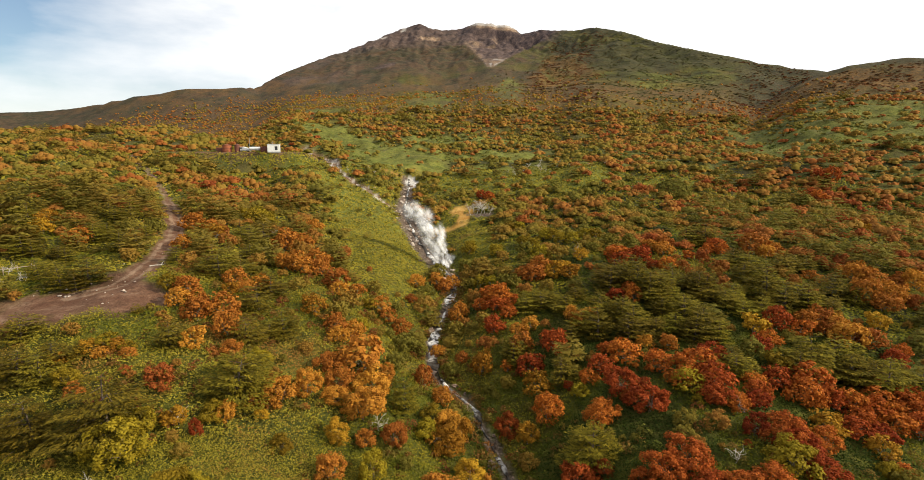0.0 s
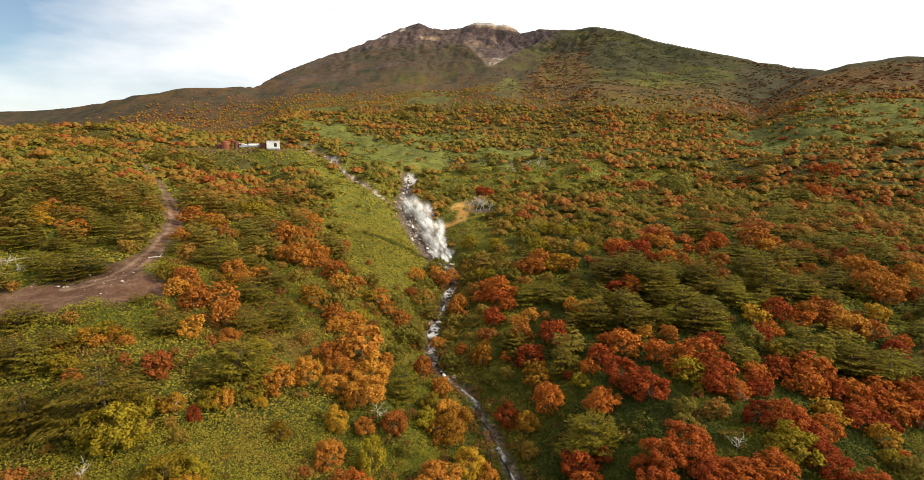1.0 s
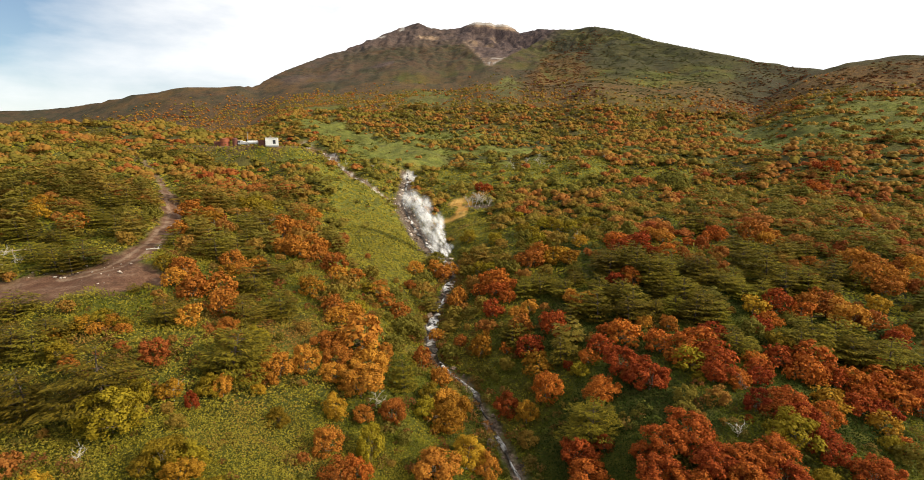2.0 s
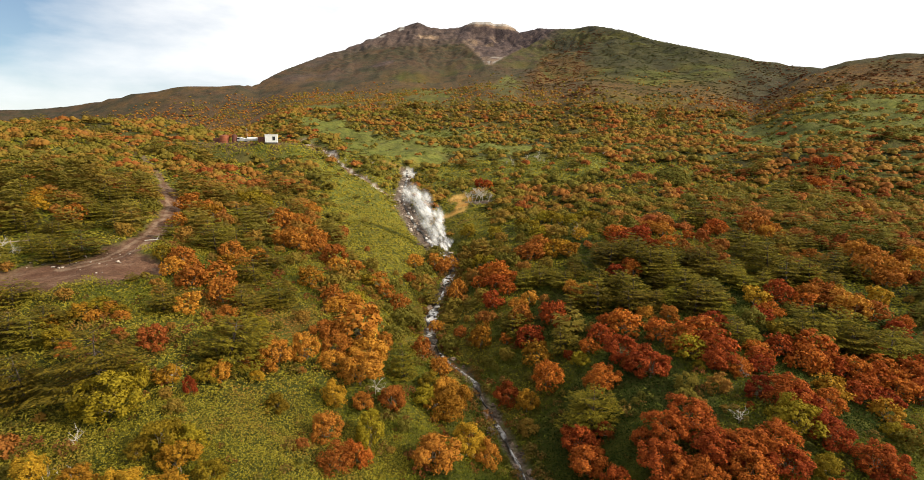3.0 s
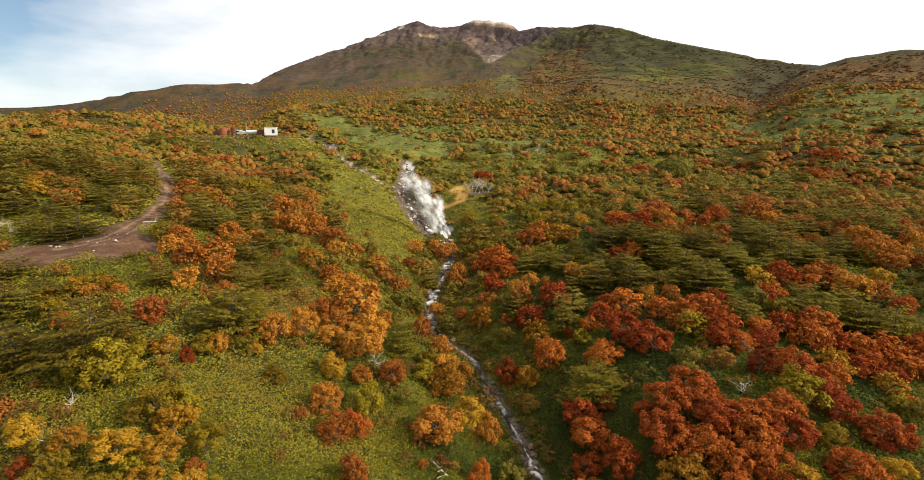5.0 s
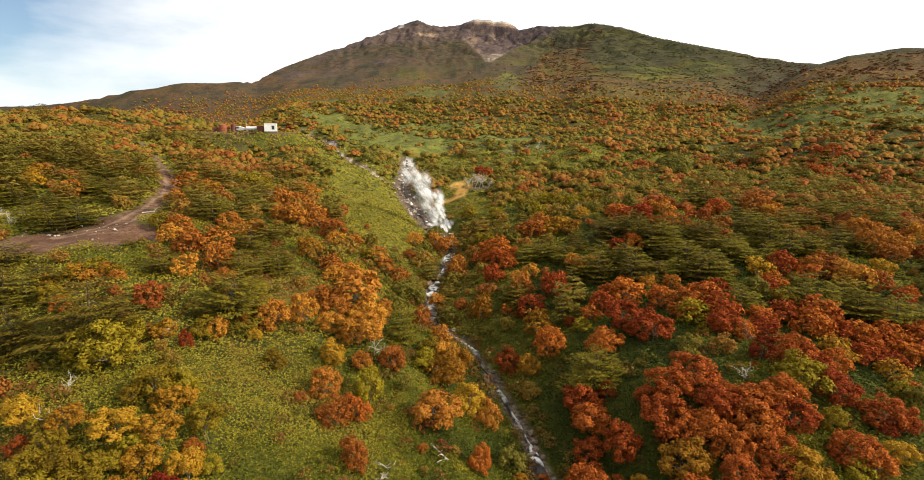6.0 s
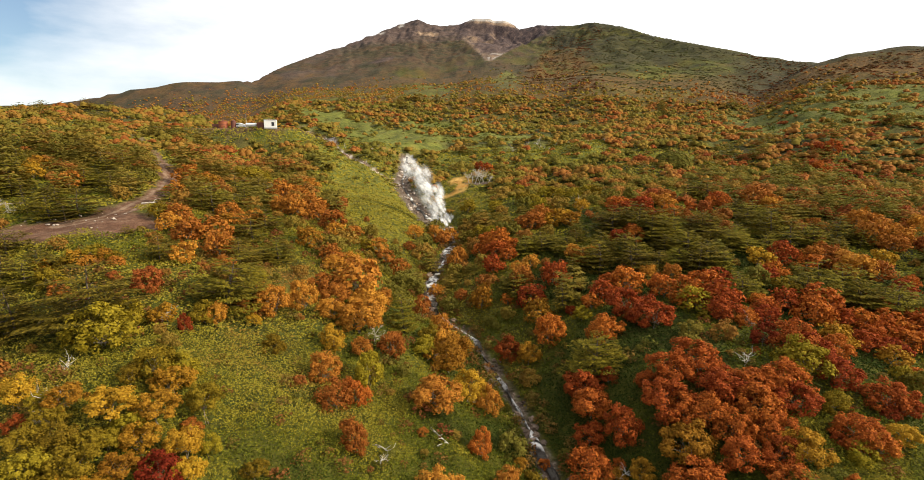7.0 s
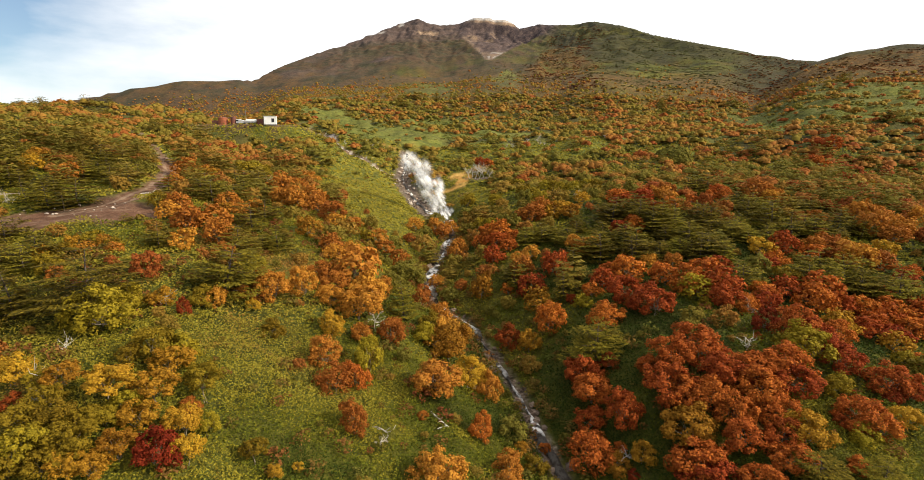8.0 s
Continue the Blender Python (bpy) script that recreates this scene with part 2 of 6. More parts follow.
# the nearer hill to the right
SHOULDER = np.array([(15, 560, -20), (22, 545, 10), (27, 540, 52), (30, 538, 78), (32, 537, 92), (33.4, 537, 98), (34.7, 539, 101), (37.1, 544, 105), (39.4, 548, 107), (40.4, 549, 106.5), (43.2, 560, 105.6), (60, 560, 80), (80, 620, 50), (110, 700, 10)])
# low swells of the foreland, ring by ring: how far out, and the rise of nine swells from left to right
SWELLS = {
    18: (0.1, 0.1, -0.0, 0.0, 0.0, -0.1, -0.2, -0.1, -0.0),
    32: (2.9, 2.8, 1.0, 0.2, 0.8, 0.2, 0.3, 0.5, 0.2),
    48: (2.2, 2.6, 1.7, 1.0, 0.4, 0.9, 2.2, 1.7, 0.3),
    68: (2.4, 3.7, 4.2, 1.4, -1.1, 0.9, 2.5, 0.4, -0.8),
    95: (1.9, 2.8, 3.6, 0.5, 1.8, 4.2, 2.4, 0.3, 0.6),
    130: (8.1, 4.5, 3.0, 0.1, 0.8, 1.9, 2.3, 1.9, 3.7),
    180: (7.9, 3.4, 5.7, -0.2, -0.5, 4.2, 2.4, -2.1, -1.8),
    250: (9.9, 9.2, 6.3, -2.0, 0.4, 6.6, 5.8, 1.1, -2.3),
    340: (11.4, 7.2, 5.6, 6.5, -1.0, -8.9, 1.2, 4.8, -0.1),
    460: (4.0, 4.0, 5.0, 0.4, 3.6, 17.5, 3.7, -9.5, 1.4),
    620: (2.0, 2.0, 2.0, -2.2, -0.0, 3.0, -1.7, -2.5, 5.8),
}
STREAM = np.array([(11, 22), (8.0, 31), (6.6, 37.5), (5.6, 43.1), (4.1, 47.9), (2.2, 55), (0.4, 59.5), (-3.4, 63.5), (-4.6, 70), (-3.6, 80), (-1.0, 94), (-1.8, 98), (-5, 107), (-10, 126.6), (-14.9, 146), (-18.4, 164), (-19.2, 180), (-19.5, 194), (-21, 207)], float)
TRACK = np.array([(-47, 60.5), (-43.4, 63), (-43.4, 66.7), (-43.7, 69.9), (-45.1, 75.1), (-48.1, 82.6), (-49.4, 87.7), (-53.3, 96.4), (-58, 103.8), (-63.1, 111.5), (-66.8, 117.6), (-71.2, 125), (-76.4, 131.2), (-84, 141), (-95.7, 157), (-110, 174)], float)


SCREE = np.array([(-68, 232), (-62, 225), (-55, 213), (-48, 200.7), (-40, 187), (-30, 172), (-25, 168), (-20, 164)], float)


def vnoise(x, y, seed=0):
    """Smooth noise from 0 to 1 on a unit lattice."""
    x, y = np.asarray(x, float), np.asarray(y, float)
    ix, iy = np.floor(x).astype(np.int64), np.floor(y).astype(np.int64)
    fx, fy = x - ix, y - iy
    fx, fy = fx * fx * (3 - 2 * fx), fy * fy * (3 - 2 * fy)

    def corner(a, b):
        h = (a * 374761393 + b * 668265263 + seed * 144269504) & 0xFFFFFFFF
        h = ((h ^ (h >> 13)) * 1274126177) & 0xFFFFFFFF
        return ((h ^ (h >> 16)) & 0xFFFFFF) / 16777216.0

    top = corner(ix, iy) * (1 - fx) + corner(ix + 1, iy) * fx
    low = corner(ix, iy + 1) * (1 - fx) + corner(ix + 1, iy + 1) * fx
    return top * (1 - fy) + low * fy


def fbm(x, y, seed=0, octaves=4):
    total, amp, norm = 0.0, 1.0, 0.0
    for o in range(octaves):
        total = total + amp * vnoise(x * 2.03 ** o, y * 2.03 ** o, seed + o * 7)
        norm, amp = norm + amp, amp * 0.52
    return total / norm


def step(a, b, v):
    t = np.clip((v - a) / (b - a), 0, 1)
    return t * t * (3 - 2 * t)


def off_line(line, x, y):
    """Distance to a line on the plan."""
    best = np.full(np.shape(x), 1e9)
    for a, b in zip(line[:-1], line[1:]):
        ab = b - a
        t = np.clip(((x - a[0]) * ab[0] + (y - a[1]) * ab[1]) / (ab @ ab), 0, 1)
        best = np.minimum(best, np.hypot(x - a[0] - t * ab[0], y - a[1] - t * ab[1]))
    return best


def blot(x, y, cx, cy, rx, ry, turn=0.0):
    """A soft oval patch on the plan, ragged at its edge."""
    c, s = math.cos(radians(turn)), math.sin(radians(turn))
    u, v = ((x - cx) * c + (y - cy) * s) / rx, (-(x - cx) * s + (y - cy) * c) / ry
    q = np.sqrt(u * u + v * v) + 0.7 * (fbm(x * 2.5 / min(rx, ry), y * 2.5 / min(rx, ry), 31, 3) - 0.5)
    return 1 - step(0.7, 1.1, q)


def eased(line, sharp0, sharp1):
    """The crest as a fine table, rounded outside the craggy stretch between two bearings."""
    az = np.arange(-180, 180.01, 0.1)
    kernel = np.exp(-0.5 * (np.arange(-40, 41) * 0.1 / 1.1) ** 2)
    out = [az]
    for c in (1, 2):
        raw = np.interp(az, line[:, 0], line[:, c])
        soft = np.convolve(np.pad(raw, 40, mode="edge"), kernel / kernel.sum(), "valid")
        keep = step(sharp0 - 2, sharp0, az) * (1 - step(sharp1, sharp1 + 2, az))
        out.append(raw * keep + soft * (1 - keep))
    return np.stack(out, 1)


CREST_SOFT, CREST, SHOULDER = eased(CREST, 200, 201), eased(CREST, -21.5, 13), eased(SHOULDER, 200, 201)


def height(x, y):
    x, y = np.asarray(x, float), np.asarray(y, float)
    az, r = np.degrees(np.arctan2(x, y)), np.hypot(x, y)
    z = None
    for line in (CREST, SHOULDER):
        rc, hc = np.interp(az, line[:, 0], line[:, 1]), np.interp(az, line[:, 0], line[:, 2])
        if line is CREST:
            # the slopes below the crags run smooth
            r0, h0 = np.interp(az, CREST_SOFT[:, 0], CREST_SOFT[:, 1]), np.interp(az, CREST_SOFT[:, 0], CREST_SOFT[:, 2])
            k = step(0.84, 0.97, r / r0)
            rc, hc = r0 + (rc - r0) * k, h0 + (hc - h0) * k
        v = r / rc
        rise = hc * np.where(v < 1, v ** (1.9 + 1.2 * step(-17, -25, az)), np.maximum(1 - (v - 1) * 1.2, -0.2)) * np.clip((130 - np.abs(az)) / 40, 0, 1)
        if z is None:
            z, u = rise, v
        else:
            w = np.clip(0.5 + (rise - z) / 16, 0, 1)
            z = z * (1 - w) + rise * w + 8 * w * (1 - w) * step(200, 400, r)
    z = z - 0.05 * np.clip(-y, 0, 600) + 0.1
    for ring, rises in SWELLS.items():
        for rise, a in zip(rises, range(-48, 49, 12)):
            s = 0.24 * ring
            z = z + rise * np.exp(-((x - ring * math.sin(radians(a))) ** 2 + (y - ring * math.cos(radians(a))) ** 2) / (2 * s * s))
    d = off_line(STREAM, x, y)
    z = z - (3.55 * np.exp(-(d / 7) ** 2) + 0.7 * np.exp(-(d / 18) ** 2)) / (1 + np.exp(-(215 - y) / 12))
    # crater under the summit, its open gully, and the gullied upper slopes
    f = np.clip((r - 815) / 165, 0, 1)
    off = np.abs(x - 41 - 38 * f) / (9 + 80 * f)
    z = z - (3 + 13 * f) * step(0, 0.1, f) * (1 - step(0.35, 1.05, off)) * (1 - step(0.95, 0.985, u))
    crag = step(640, 800, r) * step(150, 215, z) * (np.abs(az) < 20) * (1 - 0.85 * step(0.965, 1.0, u))
    z = z + crag * (9 * (1 - 2 * np.abs(fbm(x / 22, y / 34, 51, 4) - 0.5)) - 7 + 5 * (vnoise(x / 7, y / 9, 52) - 0.5))
    high = step(420, 800, r) * (1 - step(0.93, 0.99, u)) * (np.abs(az) < 60)
    z = z + high * (9 * np.abs(fbm(x / 45, y / 110, 3, 4) - 0.5) * 2 - 3) * (0.1 + 0.9 * step(-22, -12, az))
    z = z + step(120, 300, r) * (1 - step(0.9, 1.0, u)) * (1 - 0.8 * step(-18, -24, az) * step(500, 900, r)) * 7 * (fbm(x / 38, y / 38, 5, 4) - 0.5)
    z = z + (u > 0.9) * step(800, 950, r) * 9 * (fbm(x / 16, y / 40, 15, 4) - 0.5) * (np.abs(az) < 16)
    z = z + step(140, 220, r) * (1 - step(500, 700, r)) * 2.2 * (fbm(x / 11, y / 11, 19, 3) - 0.5)
    z = z + step(130, 200, r) * (1 - step(430, 600, r)) * 3.4 * (np.abs(fbm(x / 17, y / 30, 24, 3) - 0.5) * 2 - 0.25)
    z = z + step(8, 20, d) * step(75, 110, r) * (1 - step(300, 420, r)) * 2.0 * (np.abs(fbm(x / 15, y / 15, 26, 2) - 0.5) * 2 - 0.3)
    z = z + step(1.5, 6, d) * 1.1 * (fbm(x / 6.5, y / 6.5, 9, 3) - 0.5) * step(10, 30, r)
    # the levelled yard
    q = np.sqrt(((x + 84) / 21) ** 2 + ((y - 199) / 8) ** 2)
    k = step(0, 1, (1.75 - q) / 0.75)
    z = z * (1 - k) + 32.7 * k
    # the track is cut in
    t = off_line(TRACK, x, y)
    z = z - 1.1 * np.exp(-(off_line(SCREE, x, y) / 3.0) ** 4)
    return z - 0.35 * np.exp(-(t / 2.2) ** 4)


def bare(x, y):
    """How far earth lies bare: track, clearing and yard."""
    wob = 0.8 * (fbm(x / 2.2, y / 2.2, 12, 3) - 0.5) * 2
    road = 1 - step(1.3, 2.2, off_line(TRACK, x, y) + 1.2 * wob + 0.9 * step(108, 120, y))
    clearing = np.maximum(np.maximum(blot(x, y, -45.5, 58.4, 10, 6.0, 5), blot(x, y, -43.5, 67, 3.2, 5, 10)), blot(x, y, -38.8, 58.4, 4.8, 4.8))
    yard = np.maximum(blot(x, y, -85, 197.5, 26, 8), blot(x, y, -61, 202, 8, 3, -20))
    scree = 0.85 * (1 - step(0.5, 1.8, off_line(SCREE, x, y) - 1.5 * step(176, 200, y) + 3.6 * (fbm(x / 2.5, y / 2.5, 23, 3) - 0.5)))
    return np.maximum(np.maximum(road, scree), np.maximum(clearing, yard))


def scars(x, y):
    """Sulphur-stained, white and stony ground round the hot springs."""
    d = off_line(STREAM, x, y) + 2.2 * (fbm(x / 3, y / 3, 21, 3) - 0.5)
    gravel = (1 - step(0.4, 1.3, d)) + (1 - step(1.5, 4.0, d)) * step(98, 112, y)
    scree = 1 - step(0.5, 1.8, off_line(SCREE, x, y) - 1.5 * step(176, 200, y) + 3.6 * (fbm(x / 2.5, y / 2.5, 23, 3) - 0.5))
    gravel = np.maximum(np.maximum(gravel, 0.9 * blot(x, y, -55, 213, 4.5, 9, 30)), blot(x, y, 4.8, 143.5, 4.6, 3.2))
    orange = np.maximum(np.maximum(blot(x, y, 0.2, 150, 3.7, 7.5), blot(x, y, 0.4, 140, 2.2, 5)), blot(x, y, -2.8, 134, 4.8, 2.4))
    brown = np.maximum(0.6 * blot(x, y, -28, 205, 5, 2.6), 0.3 * blot(x, y, -17.6, 213, 4, 2.6))
    sulphur = np.maximum(orange, brown) * step(0.2, 0.4, fbm(x / 1.3, y / 2.6, 4, 4))
    white = np.maximum(np.maximum(blot(x, y, -19.6, 203, 3.0, 5.5), 0.8 * blot(x, y, -27.2, 167.4, 2.0, 1.2)), 0.5 * scree * step(0.54, 0.62, fbm(x / 1.5, y / 3, 27, 3)))
    return sulphur * (gravel < 0.8), white, np.clip(gravel, 0, 1) * (1 - step(215, 225, y))


def mesh_of(name, verts, faces, materials, smooth=False, **points):
    """A mesh from arrays; faces all of one size; further arrays become values on its points."""
    me = bpy.data.meshes.new(name)
    verts, faces = np.asarray(verts, np.float32).reshape(-1, 3), np.asarray(faces, np.int32)
    n, k = faces.shape
    me.vertices.add(len(verts))
    me.vertices.foreach_set("co", verts.ravel())
    me.loops.add(n * k)
    me.loops.foreach_set("vertex_index", faces.ravel())
    me.polygons.add(n)
    me.polygons.foreach_set("loop_start", np.arange(0, n * k, k, dtype=np.int32))
    me.polygons.foreach_set("use_smooth", np.full(n, smooth))
    for key, values in points.items():
        values = np.asarray(values, np.float32)
        if values.ndim == 1:
            me.attributes.new(key, "FLOAT", "POINT").data.foreach_set("value", values)
        else:
            rgba = np.concatenate([values, np.ones((len(values), 1), np.float32)], 1)
            me.attributes.new(key, "FLOAT_COLOR", "POINT").data.foreach_set("color", rgba.ravel())
    me.update(calc_edges=True)
    for m in materials if isinstance(materials, (list, tuple)) else [materials]:
        me.materials.append(m)
    return me


def grid_faces(rows, cols, closed=False):
    a = np.arange(rows - 1)[:, None] * cols + np.arange(cols - (0 if closed else 1))[None]
    b = np.arange(rows - 1)[:, None] * cols + (np.arange(cols - (0 if closed else 1))[None] + 1) % cols
    return np.stack([a, b, b + cols, a + cols], -1).reshape(-1, 4)


def build_ground():
    az = np.radians(np.concatenate([np.linspace(-52, -14.3, 108), np.linspace(-14, 14, 190), np.linspace(14.3, 52, 108), np.linspace(58, 302, 30)]))
    rad = np.concatenate([[0.02, 5, 10, 14], np.exp(np.linspace(np.log(18), np.log(780), 196)), np.linspace(783, 1090, 105), np.linspace(1102, 1800, 48), np.exp(np.linspace(np.log(1880), np.log(4600), 14))])
    r, a = np.meshgrid(rad, az, indexing="ij")
    x, y = r * np.sin(a), r * np.cos(a) - 6
    z = height(x, y)
    deg = np.degrees(np.arctan2(x, y))
    # what covers the ground
    n1, n2 = fbm(x / 70, y / 70, 41), fbm(x / 22, y / 22, 42)
    up = z + 40 * (n1 - 0.5)
    scrub = np.clip(step(90, 240, r) * step(0.5, 0.66, n2) * 0.45 + step(100, 150, up) * (0.5 + 0.5 * step(12, -6, deg)), 0, 1)
    scrub = np.maximum(scrub, step(0.43, 0.53, n1 + 0.25 * (n2 - 0.5)) * step(340, 500, r) * 0.9)
    scrub = np.maximum(scrub, step(-18, -23, deg) * step(450, 800, r) * (0.45 + 0.55 * step(0.4, 0.55, n2)))
    scrub = scrub * (1 - 0.5 * step(12, 16, deg + 6 * (n1 - 0.5)) * (1 - step(27, 31, deg)) * step(430, 600, r))
    scrub = np.maximum(scrub, 0.75 * step(28, 32, deg) * step(330, 430, r) * (0.4 + 0.6 * step(0.42, 0.56, n2)))
    # the crater is an open V under the summit, its rim lines running down to one mouth
    wav = 5 * (n2 - 0.5)
    rim_left = np.interp(z, (150, 190, 235, 260), (2.6, 1.0, -0.6, -0.9)) + 0.10 * wav
    rim_right = np.interp(z, (150, 170, 190, 215, 245), (3.6, 5.2, 6.6, 8.3, 10.2)) + 0.14 * wav
    high = step(700, 760, r) * (np.abs(deg) < 24)
    inside = high * step(-0.15, 0.25, deg - rim_left) * step(-0.15, 0.3, rim_right - deg) * step(143, 150, z)
    ridge = high * step(196, 226, z + 5 * wav + 3.2 * np.clip(-deg - 5, 0, 9)) * (1 - step(8.5, 10.5, deg + 0.2 * wav))
    rock = np.maximum(inside, 0.85 * ridge)
    rock = np.maximum(rock, 0.75 * high * blot(deg, z, -8.2, 152, 0.9, 9, -8) * step(0.46, 0.56, n2))
    rock = np.maximum(rock, 0.45 * high * step(-9, -14, deg) * step(0.52, 0.62, n2))
    dirt = bare(x, y)
    sulphur, white, gravel = scars(x, y)
    cap = high * step(0.6, 1.2, deg) * (1 - step(5.6, 6.4, deg)) * step(-3, 2, z - 250 + 2.4 * (deg - 2.5) + 0.8 * wav)
    tan = np.maximum(high * blot(deg, z, -3.4, 229, 1.3, 7), 0.9 * cap)
    tan = np.maximum(tan, 0.75 * inside * blot(deg, z, 2.4, 212, 1.6, 20) * step(0.4, 0.55, n2))
    streak = inside * (1 - step(0.12, 0.4, np.abs(deg - rim_left - 0.15))) * (1 - step(205, 222, z))
    tan = np.maximum(tan, 0.8 * streak)
    tan = np.maximum(tan, 0.6 * inside * (1 - step(158, 172, z + wav)))
    cliff = inside * step(2.6, 3.6, deg + 0.2 * wav) * step(196, 208, z + wav) * (1 - cap)
    cliff = np.maximum(cliff, high * blot(deg, z, -4.8, 262, 1.4, 10)) * (1 - tan)
    tan = tan * (0.25 + 0.75 * step(0.34, 0.55, fbm(x / 8, y / 14, 61, 4)))
    white = np.maximum(white, 0.5 * inside * (1 - step(160, 168, z)) * step(0.5, 0.6, fbm(x / 6, y / 9, 62, 3)))
    white = np.maximum(white, 0.5 * cap * step(2, 6, z - 252 + 2.4 * (deg - 2.5)))
    white = np.maximum(white, 0.5 * high * step(-0.5, 0.2, deg + 9) * (1 - step(-1.0, -0.2, deg)) * step(0.978, 0.99, r / np.interp(deg, CREST[:, 0], CREST[:, 1])) * step(0.5, 0.62, n2) * (np.abs(deg + 4.6) > 1.2))
    # strips of fresh green, dark creeping pine and red brush on the mountain's foot and flanks
    lush = np.maximum(np.maximum(0.7 * blot(x, y, 58, 610, 16, 70, -6), 0.8 * blot(x, y, -36, 545, 34, 40, 4)), np.maximum(0.55 * blot(x, y, 205, 590, 24, 90, -19), 0.3 * blot(x, y, -130, 560, 40, 40, 12)))
    lush = np.maximum(lush, 0.35 * blot(x, y, 250, 600, 60, 34, -22)) * step(0.36, 0.52, fbm(x / 14, y / 26, 63, 3))
    for cx, cy, rx, ry, turn in MEADOWS + MEADOWS_B + SPARSE:
        if cy > 130:
            lush = np.maximum(lush, (0.55 if cx > 140 else 0.75 if cy < 400 else 0.3) * blot(x, y, cx, cy, rx * 1.3, ry * 1.3, turn))
    dark = np.maximum(0.7 * high * blot(deg, z, -8.2, 182, 4.4, 26, 0) * step(0.42, 0.56, n2), high * step(8.2, 9.6, deg + 0.2 * wav) * step(165, 185, z + wav) * step(0.40, 0.52, n2 + 0.1 * step(190, 220, z)))
    dark = np.maximum(dark, 0.8 * blot(x, y, 235, 610, 110, 60, -22) * step(0.44, 0.54, n2))
    dark = np.maximum(dark, 0.8 * blot(x, y, -150, 665, 50, 50, 12) * step(0.42, 0.54, n2))
    dark = np.maximum(dark, 0.35 * step(-19, -22, deg) * step(480, 600, r) * step(0.48, 0.58, n2 + 0.12 * step(-26, -32, deg)))
    scrub = np.maximum(np.maximum(scrub, step(-18, -21, deg) * step(430, 520, r)), step(-4, -10, deg) * step(520, 620, r))
    dark = np.maximum(dark, 0.75 * step(9, 13, deg) * (1 - step(24, 31, deg)) * step(500, 640, r) * step(0.34, 0.5, n1))
    dark = np.maximum(dark, step(25, 28, deg) * step(0.955, 0.985, r / np.interp(deg, SHOULDER[:, 0], SHOULDER[:, 1])) * 0.9)
    red = np.maximum(blot(x, y, 134, 690, 46, 150, -11), 0.9 * blot(x, y, 265, 420, 90, 70, -35)) * step(0.40, 0.54, fbm(x / 12, y / 24, 64, 4)) * (1 - 0.5 * dark)
    red = np.maximum(red, 0.5 * step(430, 520, r) * (1 - step(110, 150, up)) * step(0.46, 0.58, fbm(x / 16, y / 26, 65, 4)) * (np.abs(deg) < 36)) * (1 - lush)
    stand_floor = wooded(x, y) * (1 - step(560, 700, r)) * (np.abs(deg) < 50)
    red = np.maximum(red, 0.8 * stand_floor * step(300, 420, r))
    # under the nearer woods, shade between the crowns is put into the ground colour
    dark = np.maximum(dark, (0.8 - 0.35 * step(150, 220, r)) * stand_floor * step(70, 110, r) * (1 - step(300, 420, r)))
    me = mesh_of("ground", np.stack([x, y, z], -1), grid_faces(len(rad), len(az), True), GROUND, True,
                 cover=np.stack([rock, scrub, dirt], -1).reshape(-1, 3), mineral=np.stack([sulphur, white, gravel], -1).reshape(-1, 3), far_off=step(90, 200, r).ravel(), track_off=np.clip(off_line(TRACK, x, y), 0, 9).ravel(), tan=tan.ravel(), cliff=cliff.ravel(), tones=np.stack([lush, dark, red], -1).reshape(-1, 3), dark_olive=(0.85 * (1 - step(46, 72, r)) + 0.75 * step(430, 640, r)).ravel())
    return tagged(new("ground", me), "green and russet hillside rising to a rocky volcano", "hillside", kind="structure")


# ---- plants ----


def sprays(centre, normal, size, rng, long=1.0, along=None):
    """Small uneven leaf sprays, one three-cornered blade each, at the given places."""
    n = len(centre)
    normal = normal / np.maximum(np.linalg.norm(normal, axis=1, keepdims=True), 1e-6)
    ref = rng.normal(size=(n, 3)) if along is None else along
    t = ref - (ref * normal).sum(1, keepdims=True) * normal
    t = t / np.maximum(np.linalg.norm(t, axis=1, keepdims=True), 1e-6)
    b = np.cross(normal, t)
    size = np.asarray(size).reshape(-1, 1) * np.ones((n, 1))
    j = lambda: 0.75 + 0.5 * rng.random((n, 1))
    half, wide = size * 0.55 * long, size * 0.55
    droop = normal * size * 0.25
    v = np.stack([centre + t * half * j() - droop * rng.random((n, 1)), centre - t * half * 0.8 * j() + b * wide * j(), centre - t * half * 0.6 * j() - b * wide * j()], 1)
    return v.reshape(-1, 3), np.arange(n * 3, dtype=np.int32).reshape(-1, 3)


def tube(points, radii, sides=5):
    """A tapered limb along the points: rings of corners and the quads between."""
    points, radii = np.asarray(points, float), np.asarray(radii, float)
    ax = np.gradient(points, axis=0)
    ax /= np.maximum(np.linalg.norm(ax, axis=1, keepdims=True), 1e-9)
    side = np.cross(ax, (0.31, 0.87, 0.38))
    side /= np.maximum(np.linalg.norm(side, axis=1, keepdims=True), 1e-9)
    other = np.cross(ax, side)
    a = np.arange(sides) * 2 * np.pi / sides
    v = points[:, None] + radii[:, None, None] * (np.cos(a)[None, :, None] * side[:, None] + np.sin(a)[None, :, None] * other[:, None])
    return v.reshape(-1, 3), grid_faces(len(points), sides, True)


